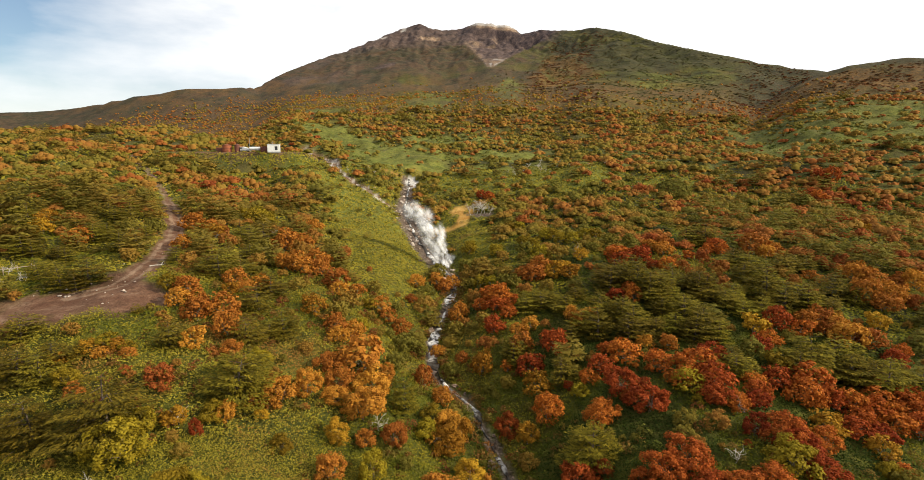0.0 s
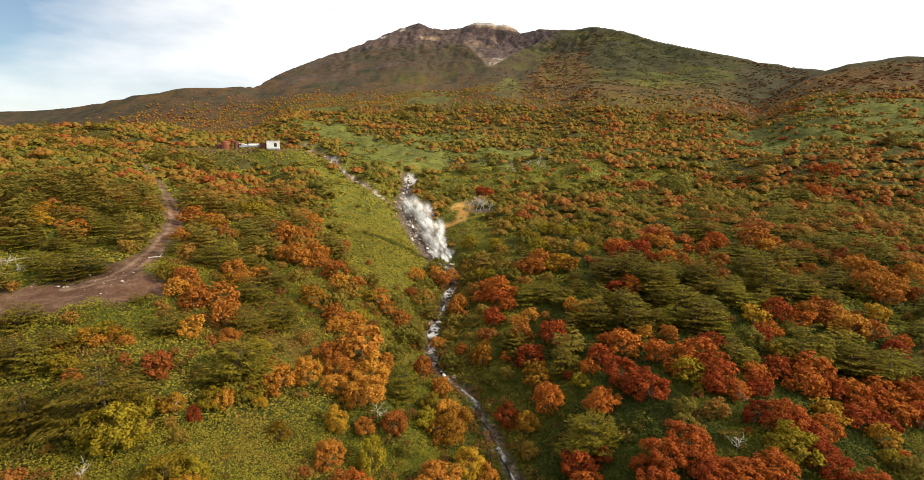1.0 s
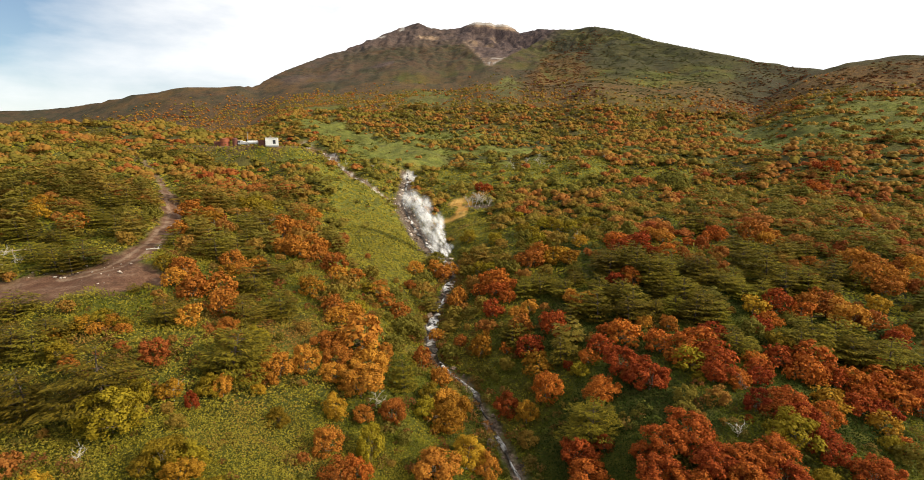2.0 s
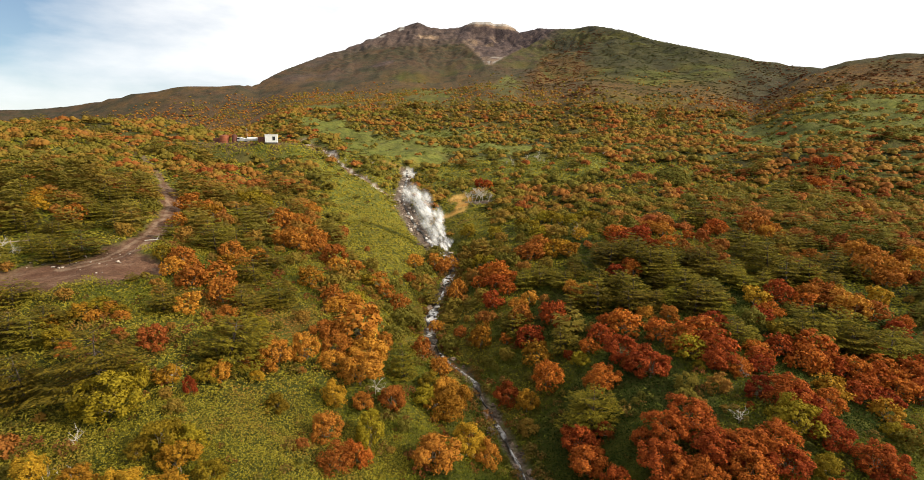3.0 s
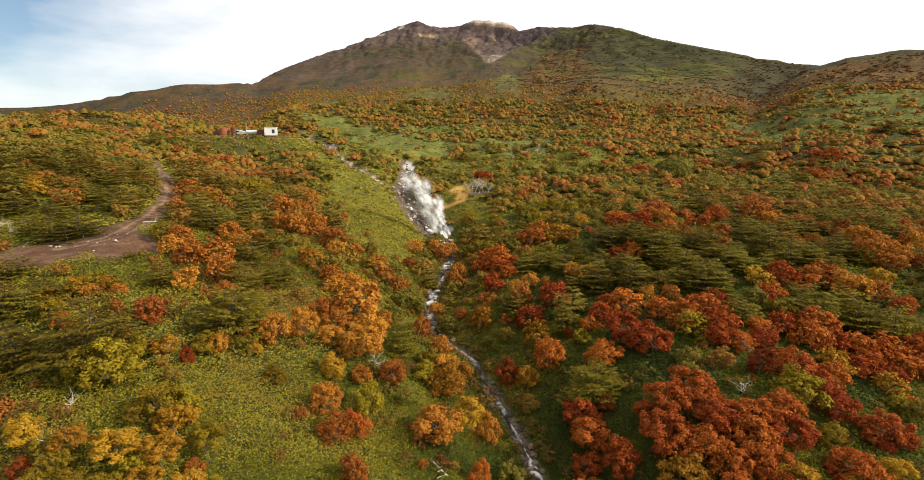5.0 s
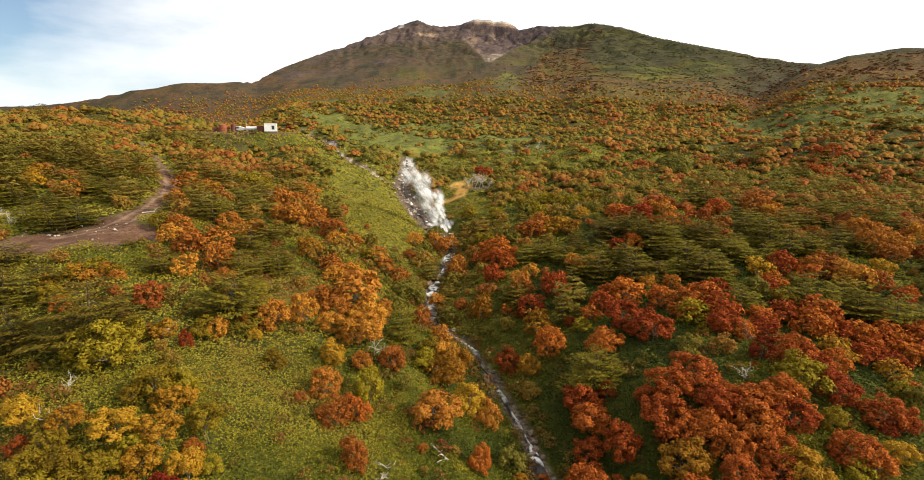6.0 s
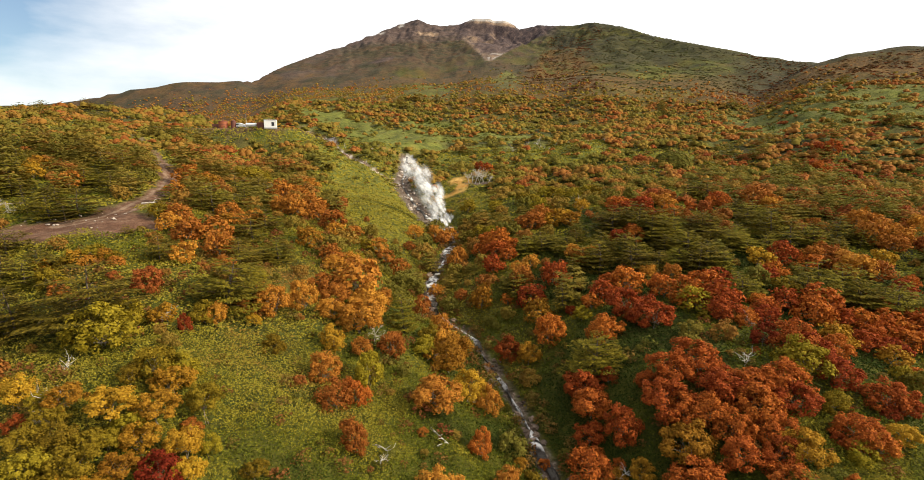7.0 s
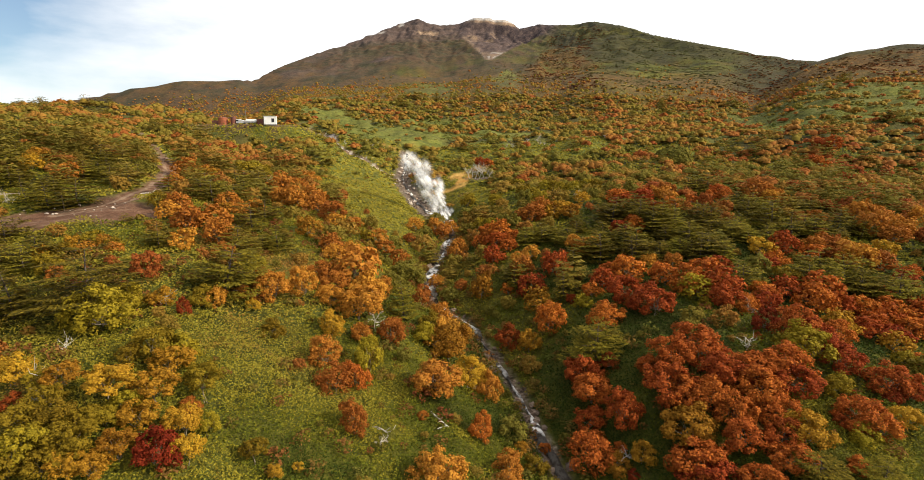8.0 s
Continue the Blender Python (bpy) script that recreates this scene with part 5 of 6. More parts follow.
# ---- dwarf bamboo ----
def build_sasa():
    rng = np.random.default_rng(3)
    vs, fs, ts, n = [], [], [], 0
    for r0, r1, dense, leaf in ((25, 44, 150.0, 0.09), (44, 80, 54.0, 0.128), (80, 136, 13.0, 0.25), (136, 215, 2.8, 0.46)):
        x, y = scatter(r0, r1, 1 / math.sqrt(dense), rng, 45.5 if r0 < 80 else 43)
        s1, s2, s3 = scars(x, y)
        ok = (bare(x, y) < 0.35 + 0.3 * rng.random(len(x))) & (off_line(STREAM, x, y) > 0.45 + 0.8 * fbm(x / 2, y / 2, 33, 2)) & (s1 + s2 + s3 * step(90, 100, y) < 0.45)
        x, y = x[ok], y[ok]
        tuft = 1.3 if r0 < 60 else 2.4
        lump = fbm(x / tuft, y / tuft, 5, 2)
        z = height(x, y) + (0.15 + 0.75 * lump) * (1.0 if r0 < 60 else 0.5 if r0 < 100 else 0.7) * (0.6 + 0.4 * rng.random(len(x)))
        nrm = rng.normal(size=(len(x), 3)) * (0.45 if r0 < 60 else 0.24) + (0, 0, 0.8)
        if r0 > 60:
            here = height(x, y)
            nrm[:, 0] -= 1.1 * (height(x + 0.8, y) - here)
            nrm[:, 1] -= 1.1 * (height(x, y + 0.8) - here)
        v, f = sprays(np.stack([x, y, z], -1), nrm, leaf * (0.7 + 0.6 * rng.random(len(x))), rng, 1.7)
        # right of the stream a lower tint paints shade among the trees into the leaves
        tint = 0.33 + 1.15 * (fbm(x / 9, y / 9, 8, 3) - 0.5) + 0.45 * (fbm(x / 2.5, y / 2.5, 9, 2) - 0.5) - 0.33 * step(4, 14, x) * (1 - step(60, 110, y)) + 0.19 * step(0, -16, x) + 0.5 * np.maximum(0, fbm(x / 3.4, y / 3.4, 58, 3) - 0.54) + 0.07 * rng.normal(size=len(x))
        meadow = np.maximum(blot(x, y, -21, 120, 13, 56, 16), np.maximum(blot(x, y, 5, 110, 6, 8), 0.8 * step(130, 150, y)))
        tint = tint * (1 - 0.8 * meadow) + 0.8 * meadow * (0.56 + 0.5 * (fbm(x / 6, y / 6, 34, 3) - 0.5) + 0.08 * rng.normal(size=len(x)))
        tint = tint + 0.2 * (rng.random(len(x)) < 0.04)
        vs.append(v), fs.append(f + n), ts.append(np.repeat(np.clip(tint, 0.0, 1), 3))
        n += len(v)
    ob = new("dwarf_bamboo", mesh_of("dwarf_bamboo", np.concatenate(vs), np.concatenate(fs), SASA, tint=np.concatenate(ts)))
    return tagged(ob, "knee-high green and yellowing dwarf bamboo over the slopes", "undergrowth", kind="stuff")


build_sasa()


# ---- the stream ----
def water_material():
    k = Nodes("tumbling_water", 0.7, 0.03)
    falls = k.ramp(k.noise(0.28, 3, 0.5), [(0.47, (0.05, 0.05, 0.05)), (0.58, (1, 1, 1))])
    foam = k.math("MULTIPLY", k.ramp(k.noise(1.6, 6, 0.7), [(0.43, (0, 0, 0)), (0.53, (1, 1, 1))]), falls)
    col = k.mix(foam, (0.040, 0.031, 0.023), (0.80, 0.76, 0.70))
    k.base(col)
    k.link(k.mix(foam, (0.6, 0.6, 0.6), (0.85, 0.85, 0.85)), k.bsdf.inputs["Roughness"])
    return k.bump(k.noise(5.0, 4, 0.6), 0.8, 0.15).mat


def build_stream():
    p, h, s = smooth_line(STREAM, 0.35)
    wide = 0.15 + 1.15 * np.clip(fbm(s / 3, s * 0, 3, 2) - 0.2, 0, 1) * (1 + 0.45 * step(60, 66, p[:, 1]) * (1 - step(96, 104, p[:, 1])) - 0.55 * step(108, 122, p[:, 1]))
    wide = wide * (1 - 0.7 * step(56.5, 58, p[:, 1]) * (1 - step(65, 67, p[:, 1]))) * (1 - 0.35 * step(44, 46, p[:, 1]) * (1 - step(51, 53, p[:, 1])))
    wide = wide * (0.62 + 0.38 * step(55, 60, p[:, 1]))
    across = np.linspace(-1, 1, 9)
    side = np.stack([h[:, 1], -h[:, 0]], -1)
    wander = 1.0 * (fbm(s / 3.0, s * 0 + 7, 5, 2) - 0.5)
    off = across[None] * wide[:, None] + wander[:, None]
    x, y = p[:, None, 0] + side[:, None, 0] * off, p[:, None, 1] + side[:, None, 1] * off
    level = np.minimum.accumulate(height(p[:, 0], p[:, 1])[::-1])[::-1]
    # small falls: the level goes down in steps
    z = level[:, None] + 0.22 + 0.10 * np.sin(s / 1.7)[:, None] - 0.16 * across[None] ** 4 + 0.22 * (fbm(x * 1.7, y * 1.7, 14, 3) - 0.5)
    me = mesh_of("stream", np.stack([x, y, z], -1), grid_faces(len(p), 9), water_material(), True)
    return tagged(new("stream", me), "narrow foaming mountain stream among dark stones", "stream", kind="structure")


build_stream()


def stone_material(name, stops):
    k = Nodes(name, 0.9, 0.2)
    info = k.n.new("ShaderNodeObjectInfo")
    col = k.ramp(k.noise(2.2, 6, 0.65), stops)
    hsv = k.n.new("ShaderNodeHueSaturation")
    k.link(k.math("MULTIPLY_ADD", info.outputs["Random"], 0.8, 0.55), hsv.inputs["Value"])
    k.link(col, hsv.inputs["Color"])
    k.base(hsv.outputs[0])
    return k.bump(k.noise(7, 5, 0.6), 0.6, 0.05).mat


STONE = stone_material("stream_stone", [(0.3, (0.09, 0.06, 0.042)), (0.5, (0.21, 0.145, 0.10)), (0.7, (0.38, 0.29, 0.22))])
PALE_STONE = stone_material("crusted_stone", [(0.3, (0.20, 0.14, 0.10)), (0.5, (0.45, 0.36, 0.28)), (0.7, (0.68, 0.61, 0.52))])


def stone_mesh(seed, material):
    """A worn, angular boulder about one unit across."""
    bm = bmesh.new()
    bmesh.ops.create_icosphere(bm, subdivisions=2, radius=0.5)
    off = Vector((seed * 3.7, seed * 1.3, 0))
    for v in bm.verts:
        d = v.co.normalized()
        v.co *= 0.8 + 0.55 * noise.noise(d * 1.6 + off) + 0.18 * noise.noise(d * 4 + off)
        v.co.z = max(v.co.z * 0.72, -0.3)
    me = bpy.data.meshes.new("boulder")
    bm.to_mesh(me)
    bm.free()
    me.materials.append(material)
    return me


rng = np.random.default_rng(23)
stones = [stone_mesh(i, STONE) for i in range(5)]
pale_stones = [stone_mesh(10 + i, PALE_STONE) for i in range(4)]
line, heading, along = smooth_line(STREAM, 0.5)
for i in range(300):
    k = int(rng.integers(8, len(line) - 10))
    hot = line[k, 1] > 98
    reach = (0.5 + 3.0 * rng.random() ** 1.5) if hot else (0.15 + 1.0 * rng.random())
    d = rng.choice((-1, 1)) * reach
    x, y = line[k, 0] + heading[k, 1] * d, line[k, 1] - heading[k, 0] * d
    big = (0.35 + 0.9 * rng.random() ** 2) * (1.25 if hot else 0.95)
    pale = hot and rng.random() < 0.45
    ob = new("boulder", (pale_stones if pale else stones)[int(rng.integers(4))])
    ob.matrix_world = Matrix.LocRotScale((x, y, at_ground(x, y) + big * 0.12), Euler((rng.normal() * 0.3, rng.normal() * 0.3, rng.random() * 6.28)), (big, big * (0.7 + 0.5 * rng.random()), big * (0.6 + 0.4 * rng.random())))
    tagged(ob, "pale mineral-crusted boulder beside the hot stream" if pale else "dark wet boulder in the stream bed", "boulder", "stones of the stream")
# loose stones on the clearing and by the track
for i in range(46):
    if i < 34:
        x, y = -47 + rng.normal() * 5.5, 62 + rng.normal() * 2.2
    else:
        k = rng.random()
        x, y = -44.5 - 7 * k + rng.choice((-1, 1)) * 1.6, 68 + 22 * k
    big = 0.14 + 0.4 * rng.random() ** 2.5
    ob = new("rock", pale_stones[int(rng.integers(4))])
    ob.matrix_world = Matrix.LocRotScale((x, y, at_ground(x, y) + big * 0.15), Euler((0, 0, rng.random() * 6.28)), (big, big, big * 0.8))
    tagged(ob, "pale loose rock on the bare earth", "rock", "loose rocks on the clearing")

# crusted stones down the scree below the yard
scree_line, scree_way, _ = smooth_line(SCREE, 0.5)
for i in range(70):
    k = int(rng.integers(len(scree_line)))
    d = rng.normal() * 1.3
    x, y = scree_line[k, 0] + scree_way[k, 1] * d, scree_line[k, 1] - scree_way[k, 0] * d
    big = 0.4 + 0.9 * rng.random() ** 2
    ob = new("boulder", (pale_stones if rng.random() < 0.6 else stones)[int(rng.integers(4))])
    ob.matrix_world = Matrix.LocRotScale((x, y, at_ground(x, y) + big * 0.12), Euler((rng.normal() * 0.3, 0, rng.random() * 6.28)), (big, big * (0.7 + 0.5 * rng.random()), big * 0.7))
    tagged(ob, "pale weathered boulder on the stony scree", "boulder", "stones of the scree")


# ---- steam ----
def build_steam():
    """Drifting vapour: soft round puffs, each thinning out towards its rim."""
    rng = np.random.default_rng(31)
    base = np.array([-3.9, 107.0, at_ground(-5.0, 107.0) + 0.2])
    p, size = [], []
    for f in np.linspace(0, 1, 24):
        c = base + np.array([-6.4 * f ** 1.15, 3.0 * f, 11.5 * f]) + rng.normal(size=3) * (0.15 + 0.4 * f)
        p.append(c + rng.normal(size=(2, 3)) * (0.5 + 0.6 * f ** 0.8) * (1, 0.4, 0.8))
        size.append((1.25 + 1.3 * f) * (0.6 + 0.6 * rng.random(2)))
    for f in np.linspace(0.2, 1, 8):
        c = base + np.array([-1.0 * f + 0.5, 2.0 * f, 6.4 * f + 0.6]) + rng.normal(size=3) * 0.4
        p.append(c + rng.normal(size=(2, 3)) * (0.3 + 0.4 * f))
        size.append((0.9 + 0.8 * f) * (0.6 + 0.6 * rng.random(2)))
    for f in np.linspace(0, 1, 5):
        c = base + np.array([0.4 + 1.8 * f, -3 + 5 * f, 0.6 + 0.5 * f])
        p.append(c + rng.normal(size=(2, 3)) * 0.5)
        size.append(0.8 + 0.5 * rng.random(2))
    p, size = np.concatenate(p), np.concatenate(size)
    keep = p[:, 2] > height(p[:, 0], p[:, 1]) + 0.3
    p, size = p[keep], size[keep]
    n, rim = len(p), 14
    normal = rng.normal(size=(n, 3)) * 0.08 + (0.72, -0.55, 0.48)
    normal /= np.linalg.norm(normal, axis=1, keepdims=True)
    u = np.cross(normal, rng.normal(size=(n, 3)))
    u /= np.linalg.norm(u, axis=1, keepdims=True)
    w = np.cross(normal, u)
    a = np.arange(rim) * 2 * np.pi / rim
    reach = size[:, None, None] * (0.85 + 0.3 * rng.random((n, rim, 1)))
    ring = p[:, None] + reach * (np.cos(a)[None, :, None] * u[:, None] + np.sin(a)[None, :, None] * w[:, None])
    mid = p[:, None] + normal[:, None] * size[:, None, None] * 0.08
    v = np.concatenate([mid, ring], 1).reshape(-1, 3)
    fan = np.stack([np.zeros(rim, int), 1 + np.arange(rim), 1 + (np.arange(rim) + 1) % rim], -1)
    f = (fan[None] + (np.arange(n) * (rim + 1))[:, None, None]).reshape(-1, 3)
    dense = np.tile(np.concatenate([[1.0], np.zeros(rim)]), n)
    k = Nodes("vapour", 1.0, 0.0)
    k.base(k.ramp(k.noise(1.0, 2), [(0.0, (0.97, 0.965, 0.955)), (1.0, (0.985, 0.985, 0.98))]))
    k.thin(0.5)
    clear, veil = k.n.new("ShaderNodeBsdfTransparent"), k.n.new("ShaderNodeMixShader")
    wisp = k.ramp(k.noise(0.8, 7, 0.66), [(0.34, (0.22, 0.22, 0.22)), (0.56, (1, 1, 1))])
    body = k.math("MULTIPLY", k.ramp(k.attr("dense", "Fac"), [(0.0, (0, 0, 0)), (0.35, (0.16, 0.16, 0.16)), (0.7, (0.55, 0.55, 0.55)), (1.0, (0.82, 0.82, 0.82))]), wisp)
    k.link(body, veil.inputs[0])
    k.link(k.n["Material Output"].inputs["Surface"].links[0].from_socket, veil.inputs[2])
    k.link(clear.outputs[0], veil.inputs[1])
    k.link(veil.outputs[0], k.n["Material Output"].inputs["Surface"])
    ob = new("steam_plume", mesh_of("steam_plume", v, f, k.mat, True, dense=dense))
    return tagged(ob, "white steam rising from the hot stream bed", "steam", kind="stuff")


build_steam()


# ---- the yard: hut, tanks, containers ----
def plain(name, color, rough=0.6, dirt=(0.12, 0.09, 0.07), amount=0.4, scale=1.2, metal=0.0):
    k = Nodes(name, rough, 0.3)
    k.bsdf.inputs["Metallic"].default_value = metal
    k.base(k.mix(k.math("MULTIPLY", k.ramp(k.noise(scale, 6, 0.7, (1, 1, 0.45)), [(0.42, (0, 0, 0)), (0.72, (1, 1, 1))]), amount), color, dirt))
    return k.bump(k.noise(9, 3), 0.15, 0.01).mat


WHITE_PANEL = plain("white_panel", (0.78, 0.78, 0.75), 0.5, (0.35, 0.28, 0.2), 0.3)
RED_STEEL = plain("rusty_red_steel", (0.34, 0.10, 0.04), 0.7, (0.16, 0.05, 0.025), 0.7)
BROWN_STEEL = plain("brown_steel", (0.17, 0.06, 0.04), 0.7, (0.07, 0.035, 0.025), 0.6)
DARK = plain("dark_opening", (0.03, 0.03, 0.035), 0.4, (0.05, 0.05, 0.05), 0.3)
GREY_STEEL = plain("grey_steel", (0.32, 0.32, 0.31), 0.5, (0.16, 0.11, 0.08), 0.5, metal=0.3)
OLD_TIMBER = plain("weathered_timber", (0.30, 0.24, 0.18), 0.85, (0.14, 0.1, 0.07), 0.6)


def box(bm, x0, x1, y0, y1, z0, z1, bevel=0.03):
    made = bmesh.ops.create_cube(bm, size=1)["verts"]
    for v in made:
        v.co = Vector(((x0, x1)[v.co.x > 0], (y0, y1)[v.co.y > 0], (z0, z1)[v.co.z > 0]))
    if bevel:
        edges = list({e for v in made for e in v.link_edges})
        bmesh.ops.bevel(bm, geom=edges, offset=bevel, segments=1, affect="EDGES")


def drum(bm, x, y, z0, z1, r, sides=24, r1=None, matrix=None):
    m = matrix or Matrix.Translation((x, y, (z0 + z1) / 2))
    bmesh.ops.create_cone(bm, cap_ends=True, segments=sides, radius1=r, radius2=r if r1 is None else r1, depth=z1 - z0, matrix=m)


def piece(name, parent, material, *makers, label=""):
    """One mesh part: each maker adds to the bmesh."""
    bm = bmesh.new()
    for m in makers:
        m(bm)
    me = bpy.data.meshes.new(name)
    bm.to_mesh(me)
    bm.free()
    me.materials.append(material)
    return part(name, me, parent, label)


def stand(name, x, y, turn, label, category, group=""):
    ob = new(name)
    ob.matrix_world = pose(x, y, at_ground(x, y), 0, 0, turn)
    return tagged(ob, label, category, group)


def build_hut():
    hut = stand("hut", -68.9, 193.2, 14, "white prefabricated site hut with a dark doorway", "hut")
    body = piece("wall", hut, WHITE_PANEL,
                 lambda b: box(b, -2.12, 0.45, -1.25, -1.15, 0.15, 2.75, 0), lambda b: box(b, 1.35, 2.12, -1.25, -1.15, 0.15, 2.75, 0),
                 lambda b: box(b, 0.45, 1.35, -1.25, -1.15, 2.05, 2.75, 0), lambda b: box(b, 0.45, 1.35, -1.25, -1.15, 0.15, 0.75, 0),
                 lambda b: box(b, -2.12, 2.12, 1.15, 1.25, 0.15, 2.75, 0),
                 lambda b: box(b, -2.12, -2.02, -1.147, 1.147, 0.15, 2.75, 0), lambda b: box(b, 2.02, 2.12, -1.147, 1.147, 0.15, 2.75, 0), label="white panel wall")
    piece("roof", hut, WHITE_PANEL, lambda b: box(b, -2.22, 2.22, -1.38, 1.38, 2.753, 2.9, 0.03))
    piece("floor_frame", hut, GREY_STEEL, lambda b: box(b, -2.12, 2.12, -1.25, 1.25, -0.3, 0.147, 0.02))
    win = piece("window", hut, DARK, lambda b: box(b, 0.45, 1.35, -1.17, -1.12, 0.75, 2.05, 0), label="dark unlit opening")
    piece("frame", win, GREY_STEEL, lambda b: box(b, 0.40, 0.46, -1.28, -1.2, 0.7, 2.1, 0), lambda b: box(b, 1.34, 1.40, -1.28, -1.2, 0.7, 2.1, 0), lambda b: box(b, 0.46, 1.34, -1.28, -1.2, 2.04, 2.1, 0), lambda b: box(b, 0.46, 1.34, -1.28, -1.2, 0.7, 0.76, 0))


def build_drum_tank(x, y, r, tall, mat, label):
    tank = stand("storage_tank", x, y, 20, label, "tank", "rusty tanks in the yard")
    shell = piece("shell", tank, mat, lambda b: drum(b, 0, 0, -0.2, tall, r))
    for z in (0.3, tall * 0.5, tall - 0.1):
        piece("hoop", tank, BROWN_STEEL, lambda b, z=z: drum(b, 0, 0, z - 0.05, z + 0.05, r + 0.04))
    piece("lid", tank, mat, lambda b: drum(b, 0, 0, tall, tall + 0.22, r * 0.98, r1=r * 0.35))
    piece("hatch", tank, BROWN_STEEL, lambda b: drum(b, 0.1, 0, tall + 0.2, tall + 0.4, 0.3, 12))


def build_lying_tank():
    tank = stand("water_tank", -76.2, 194.0, 2, "white cylindrical tank lying on a steel cradle", "tank")
    lie = Matrix.Translation((0, 0, 1.25)) @ Matrix.Rotation(radians(90), 4, "Y")
    piece("shell", tank, WHITE_PANEL, lambda b: drum(b, 0, 0, 0, 3.6, 0.62, 24, matrix=lie))
    for x in (-1.8, 1.8):
        end = Matrix.Translation((x * 1.05, 0, 1.25)) @ Matrix.Rotation(radians(90 if x > 0 else -90), 4, "Y")
        piece("end_cap", tank, WHITE_PANEL, lambda b, end=end: drum(b, 0, 0, 0, 0.18, 0.62, 24, 0.4, matrix=end))
    for x in (-1.4, 1.4):
        for y in (-0.45, 0.45):
            piece("leg", tank, GREY_STEEL, lambda b, x=x, y=y: box(b, x - 0.07, x + 0.07, y - 0.07, y + 0.07, -0.25, 0.9, 0))
    piece("cradle", tank, GREY_STEEL, lambda b: box(b, -1.7, 1.7, -0.5, 0.5, 0.62, 0.72, 0))


def build_truck():
    truck = stand("small_truck", -80.2, 194.6, -8, "white small truck with a sloping load cover", "truck")
    truck.scale = (0.8, 0.8, 0.85)
    piece("chassis", truck, GREY_STEEL, lambda b: box(b, -2.0, 2.0, -0.75, 0.75, 0.45, 0.65, 0.03))

    def cab_shape(b):
        box(b, -2.0, -0.7, -0.8, 0.8, 0.653, 2.2, 0.12)
    cab = piece("cab", truck, WHITE_PANEL, cab_shape)
    piece("windscreen", cab, DARK, lambda b: box(b, -1.95, -0.75, -0.83, -0.803, 1.4, 1.95, 0.0), label="dark glass")

    def cover_shape(b):
        box(b, -0.66, 2.05, -0.82, 0.82, 0.653, 2.25, 0.05)
        for v in b.verts:
            if v.co.z > 1.6 and v.co.x > 0.6:
                v.co.z -= 0.42 * (v.co.x - 0.4)
    piece("load_cover", truck, WHITE_PANEL, cover_shape, label="white sloping cover")
    for x in (-1.35, 1.3):
        for y in (-0.72, 0.72):
            turn = Matrix.Translation((x, y, 0.34)) @ Matrix.Rotation(radians(90), 4, "X")
            wheel = piece("wheel", truck, DARK, lambda b, turn=turn: drum(b, 0, 0, 0, 0.24, 0.34, 20, matrix=turn), label="black tyre")
            hub = Matrix.Translation((x, y * 1.18, 0.34)) @ Matrix.Rotation(radians(90), 4, "X")
            piece("rim", wheel, GREY_STEEL, lambda b, hub=hub: drum(b, 0, 0, 0, 0.05, 0.18, 16, matrix=hub))


def build_crate(x, y, w, d, h, turn, mat, label):
    crate = stand("container", x, y, turn, label, "container", "containers in the yard")
    piece("body", crate, mat, lambda b: box(b, -w / 2, w / 2, -d / 2, d / 2, -0.2, h, 0.04))
    n = int(w / 0.35)
    for i in range(n):
        cx = -w / 2 + (i + 0.5) * w / n
        piece("rib", crate, mat, lambda b, cx=cx: box(b, cx - 0.05, cx + 0.05, -d / 2 - 0.05, -d / 2 - 0.003, 0.0, h - 0.1, 0))
    piece("lid", crate, mat, lambda b: box(b, -w / 2 - 0.06, w / 2 + 0.06, -d / 2 - 0.06, d / 2 + 0.06, h + 0.003, h + 0.12, 0.02))


def build_pole(x, y, tall, r=0.09):
    pole = stand("pole", x, y, 0, "thin grey upright pole in the yard", "pole", "poles")
    piece("shaft", pole, GREY_STEEL, lambda b: drum(b, 0, 0, -0.4, tall, r, 10, r * 0.7))
    piece("crossarm", pole, OLD_TIMBER, lambda b: box(b, -0.5, 0.5, -0.06, 0.06, tall - 0.5, tall - 0.38, 0))


build_hut()
build_drum_tank(-86.9, 195.0, 1.6, 2.5, RED_STEEL, "large rusty red upright storage tank")
build_drum_tank(-83.0, 194.8, 0.95, 2.6, BROWN_STEEL, "narrow dark rusty upright tank")
build_lying_tank()
build_truck()
build_crate(-72.7, 194.0, 2.2, 1.8, 1.9, 0, BROWN_STEEL, "brown rusty steel container beside the hut")
build_crate(-90.6, 197.5, 2.4, 2.0, 1.5, 12, BROWN_STEEL, "low rust-brown steel container")
build_pole(-79.0, 196.5, 5.2)
build_pole(-70.5, 196.5, 3.9, 0.06)


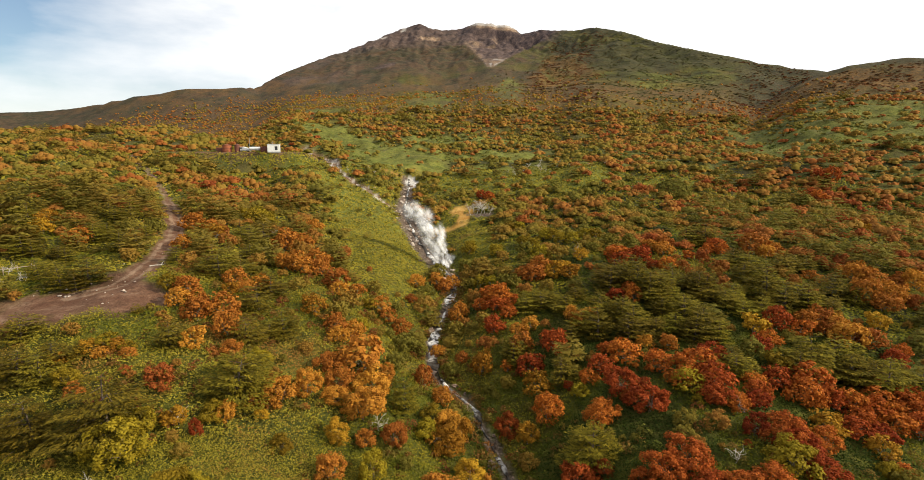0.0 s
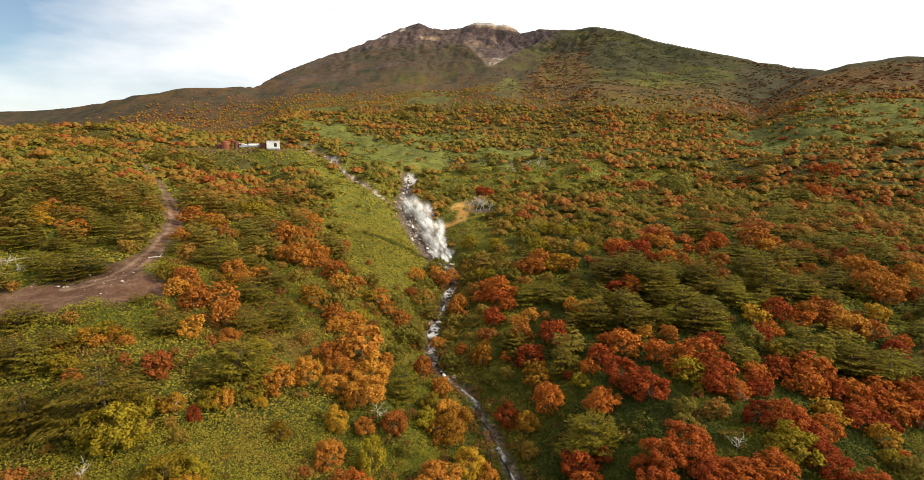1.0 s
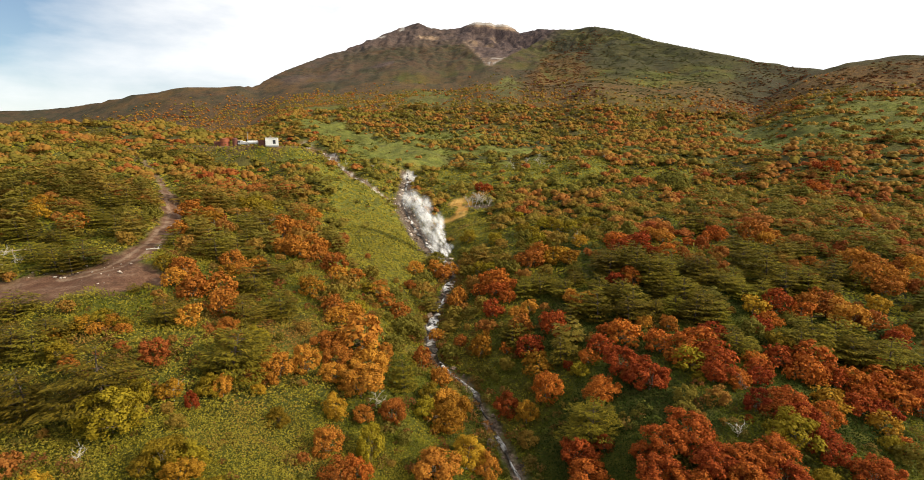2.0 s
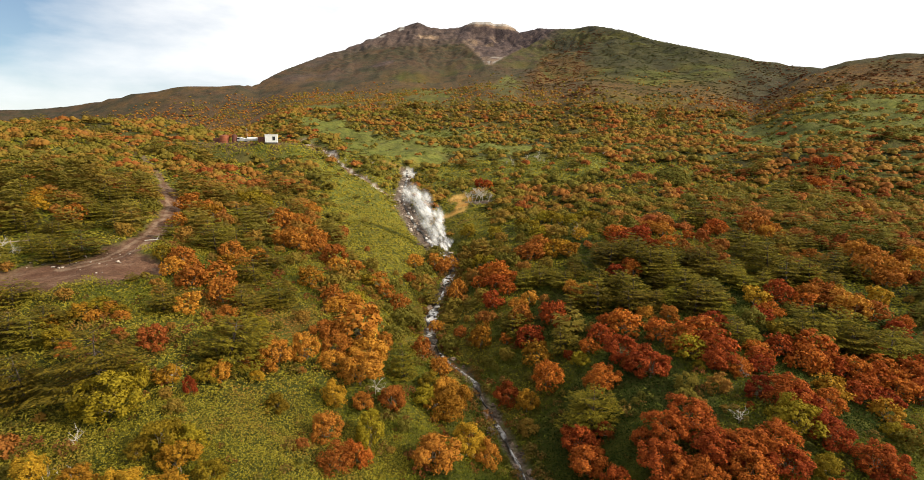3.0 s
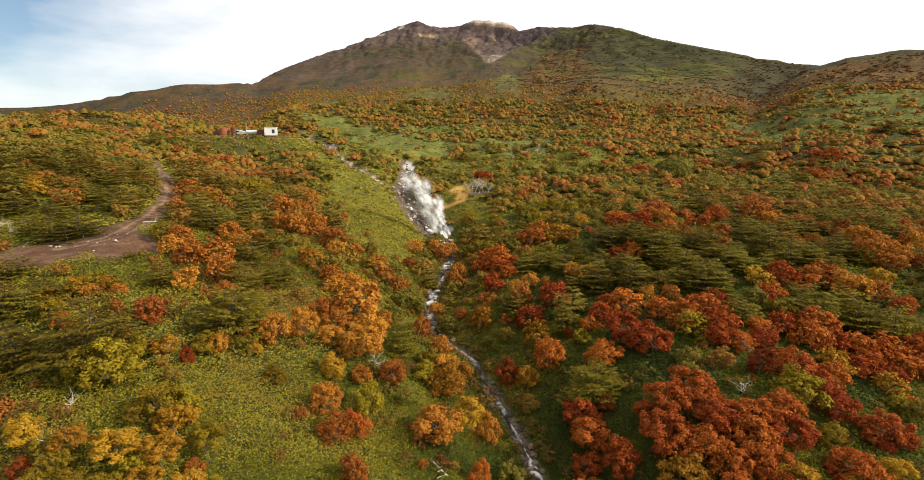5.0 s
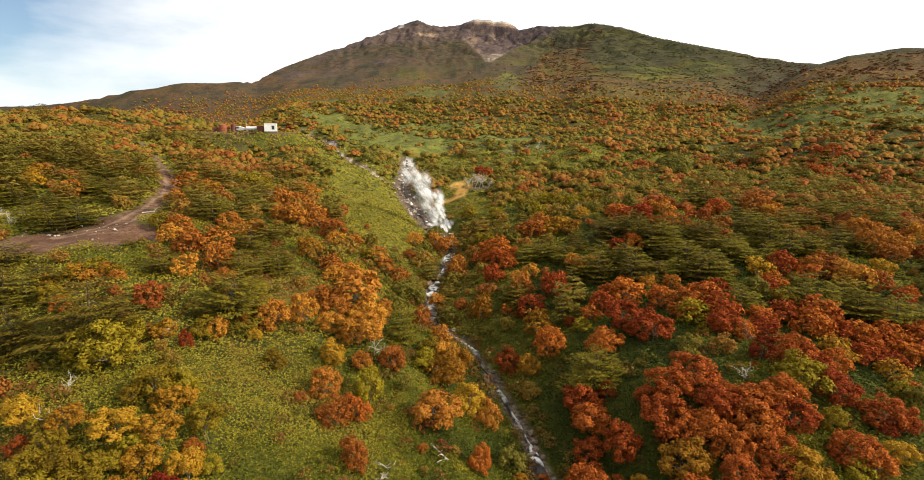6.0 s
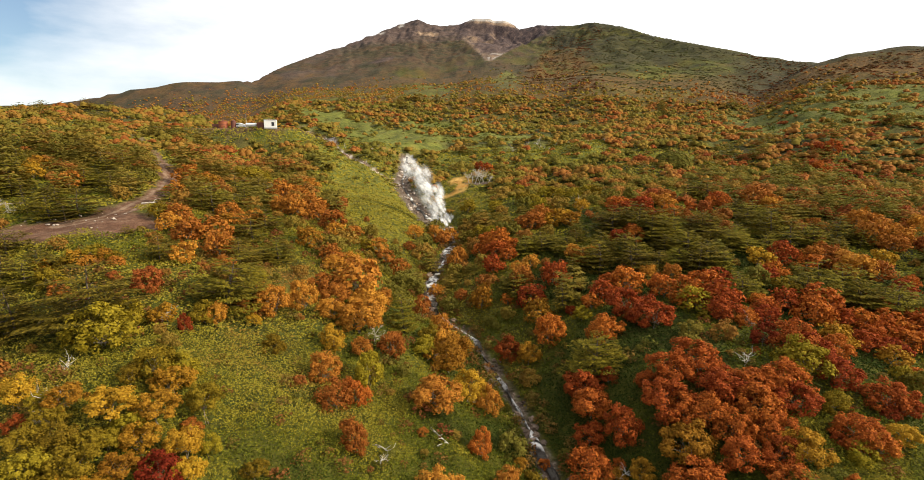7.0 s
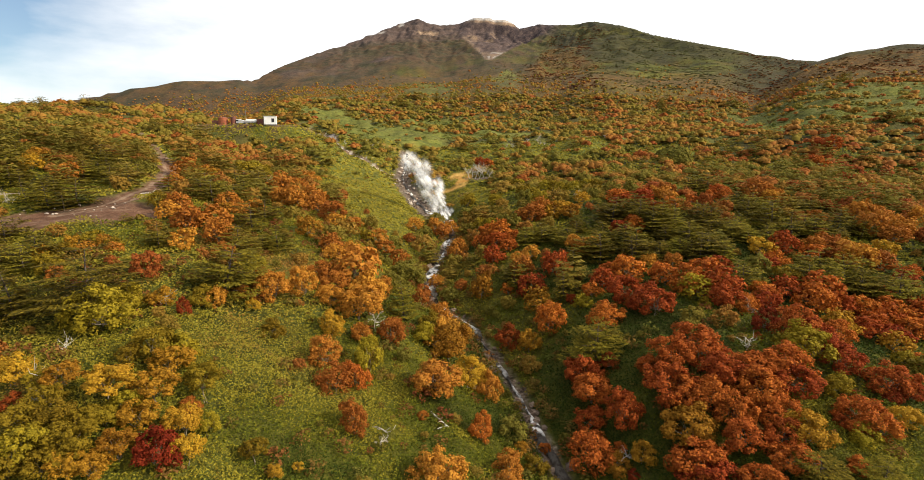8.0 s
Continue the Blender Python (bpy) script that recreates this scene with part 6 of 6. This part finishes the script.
# ---- dead wood, fence, thicket ----
def build_log(x, y, length, turn, tilt, r=0.09):
    rng = np.random.default_rng(int(abs(x * 10)))
    pieces = [limb(rng, (-length / 2, 0, 0.1), (length / 2, 0, 0.12), r, r * 0.5, 0.05, 7)]
    for _ in range(4):
        f = (rng.random() - 0.3) * length * 0.8
        pieces.append(limb(rng, (f, 0, 0.12), (f + 0.25 + 0.3 * rng.random(), rng.normal() * 0.4, 0.25 + 0.5 * rng.random()), r * 0.45, r * 0.12, 0.15, 4))
    ob = new("fallen_log", mesh_of("fallen_log", *join(pieces), DEAD_WOOD, True))
    ob.matrix_world = pose(x, y, at_ground(x, y) + 0.25, 0, tilt, turn)
    tagged(ob, "bleached fallen log lying in the bamboo", "log", "fallen logs")


build_log(-1.7, 35.9, 2.2, -50, 8)
build_log(-5.6, 32.6, 1.3, -30, 5, 0.06)
build_log(-23.8, 40.1, 1.8, -25, 4)
build_log(0.5, 42.3, 1.6, -15, 3, 0.06)
build_log(-42.5, 70.5, 1.6, 30, 2)
for i, (x, y, w, tilt) in enumerate(((-60.4, 67.4, 2.0, 0.05), (-57.1, 64.7, 1.7, 1.2), (-58.0, 64.2, 1.5, -1.1), (-56.2, 64.9, 1.4, 0.9), (2.6, 142.6, 3.6, 0.1), (4.0, 144.5, 4.4, -0.3), (5.2, 142.8, 4.2, 0.3), (3.6, 146.5, 3.6, 0.4), (6.2, 145, 4.2, 0.2), (5.0, 147.4, 4.2, 0.1), (7.4, 143.6, 3.4, -0.2), (21, 205, 3, 0.1), (26, 212, 3, -0.1), (31, 208, 3.4, 0.2), (-37, 98, 3.0, 0.1), (-38.6, 99, 2.4, 0.3))):
    snag = new("dead_tree", mesh_of("dead_tree", *snag_shape(80 + i), DEAD_WOOD, True))
    snag.matrix_world = Matrix.LocRotScale((x, y, at_ground(x, y) + (0.25 if abs(tilt) > 0.8 else 0)), Euler((tilt, 0.1, i * 1.3)), (w, w, w * (0.7 if w > 5 else 1.1)))
    tagged(snag, "bleached bare dead tree lying felled" if abs(tilt) > 0.8 else "bleached bare dead tree with crooked branches", "dead tree", "dead trees")


bleached = [mesh_of("dead_shrub", *snag_shape(110 + i), DEAD_WOOD, True) for i in range(4)]
for i in range(26):
    near_hut = i >= 17
    x, y = (-37 + rng.normal() * 5, 200 + rng.normal() * 5) if near_hut else (35 + rng.normal() * 13, 206 + rng.normal() * 8)
    w = 1.3 + 1.1 * rng.random()
    shrub = new("dead_shrub", bleached[i % 4])
    shrub.matrix_world = Matrix.LocRotScale((x, y, at_ground(x, y)), Euler((0.15 * rng.normal(), 0.15 * rng.normal(), rng.random() * 6.28)), (w, w, w))
    tagged(shrub, "bleached bare shrub standing in the meadow", "dead shrub", "dead shrubs of the meadow")


def build_fence():
    fence = stand("rail_fence", -61.5, 67.8, 46, "low weathered timber rail fence at the clearing", "fence")
    for i in range(3):
        piece("post", fence, OLD_TIMBER, lambda b, i=i: drum(b, i * 1.5, 0, -0.5, 1.1, 0.06, 8))
    piece("rail", fence, OLD_TIMBER, lambda b: box(b, -0.4, 3.5, -0.04, 0.04, 0.75, 0.85, 0.01))


build_fence()


def build_thicket(x, y, wide, tall, seed, tint):
    """A dense rounded thicket of dwarf pine, built as one bush."""
    rng = np.random.default_rng(seed)
    n = 2600
    d = rng.normal(size=(n, 3))
    d[:, 2] = np.abs(d[:, 2])
    d /= np.linalg.norm(d, axis=1, keepdims=True)
    lump = 0.86 + 0.3 * fbm(d[:, 0] * 4 + 9, d[:, 1] * 4 + seed, seed, 2) * (0.6 + 0.4 * rng.random(n))
    c = d * lump[:, None] * (wide / 2, wide / 2, tall)
    v, f = sprays(c, d + rng.normal(size=(n, 3)) * 0.4 + (0, 0, 0.4), 0.34 + 0.2 * rng.random(n), rng, 1.5)
    thicket = new("dwarf_pine_thicket")
    thicket.location = (x, y, at_ground(x, y) - 0.2)
    tagged(thicket, "dense rounded dark green dwarf pine thicket", "bush", "dwarf pine thickets")
    part("crown", mesh_of("thicket_crown", v, f, STAND, tint=np.full(len(v), tint) + 0.04 * np.repeat(rng.normal(size=n), 3)), thicket)
    part("trunk", mesh_of("thicket_trunk", *join([limb(rng, (0, 0, -0.3), (math.cos(a) * wide * 0.3, math.sin(a) * wide * 0.3, tall * 0.6), 0.12, 0.04) for a in range(6)]), PINE_BARK, True), thicket)


build_thicket(64.5, 160, 11.0, 4.6, 3, 0.9)
build_thicket(-88, 163, 9.0, 3.4, 5, 1.0)
build_thicket(-97, 166, 6.0, 3.0, 6, 0.98)
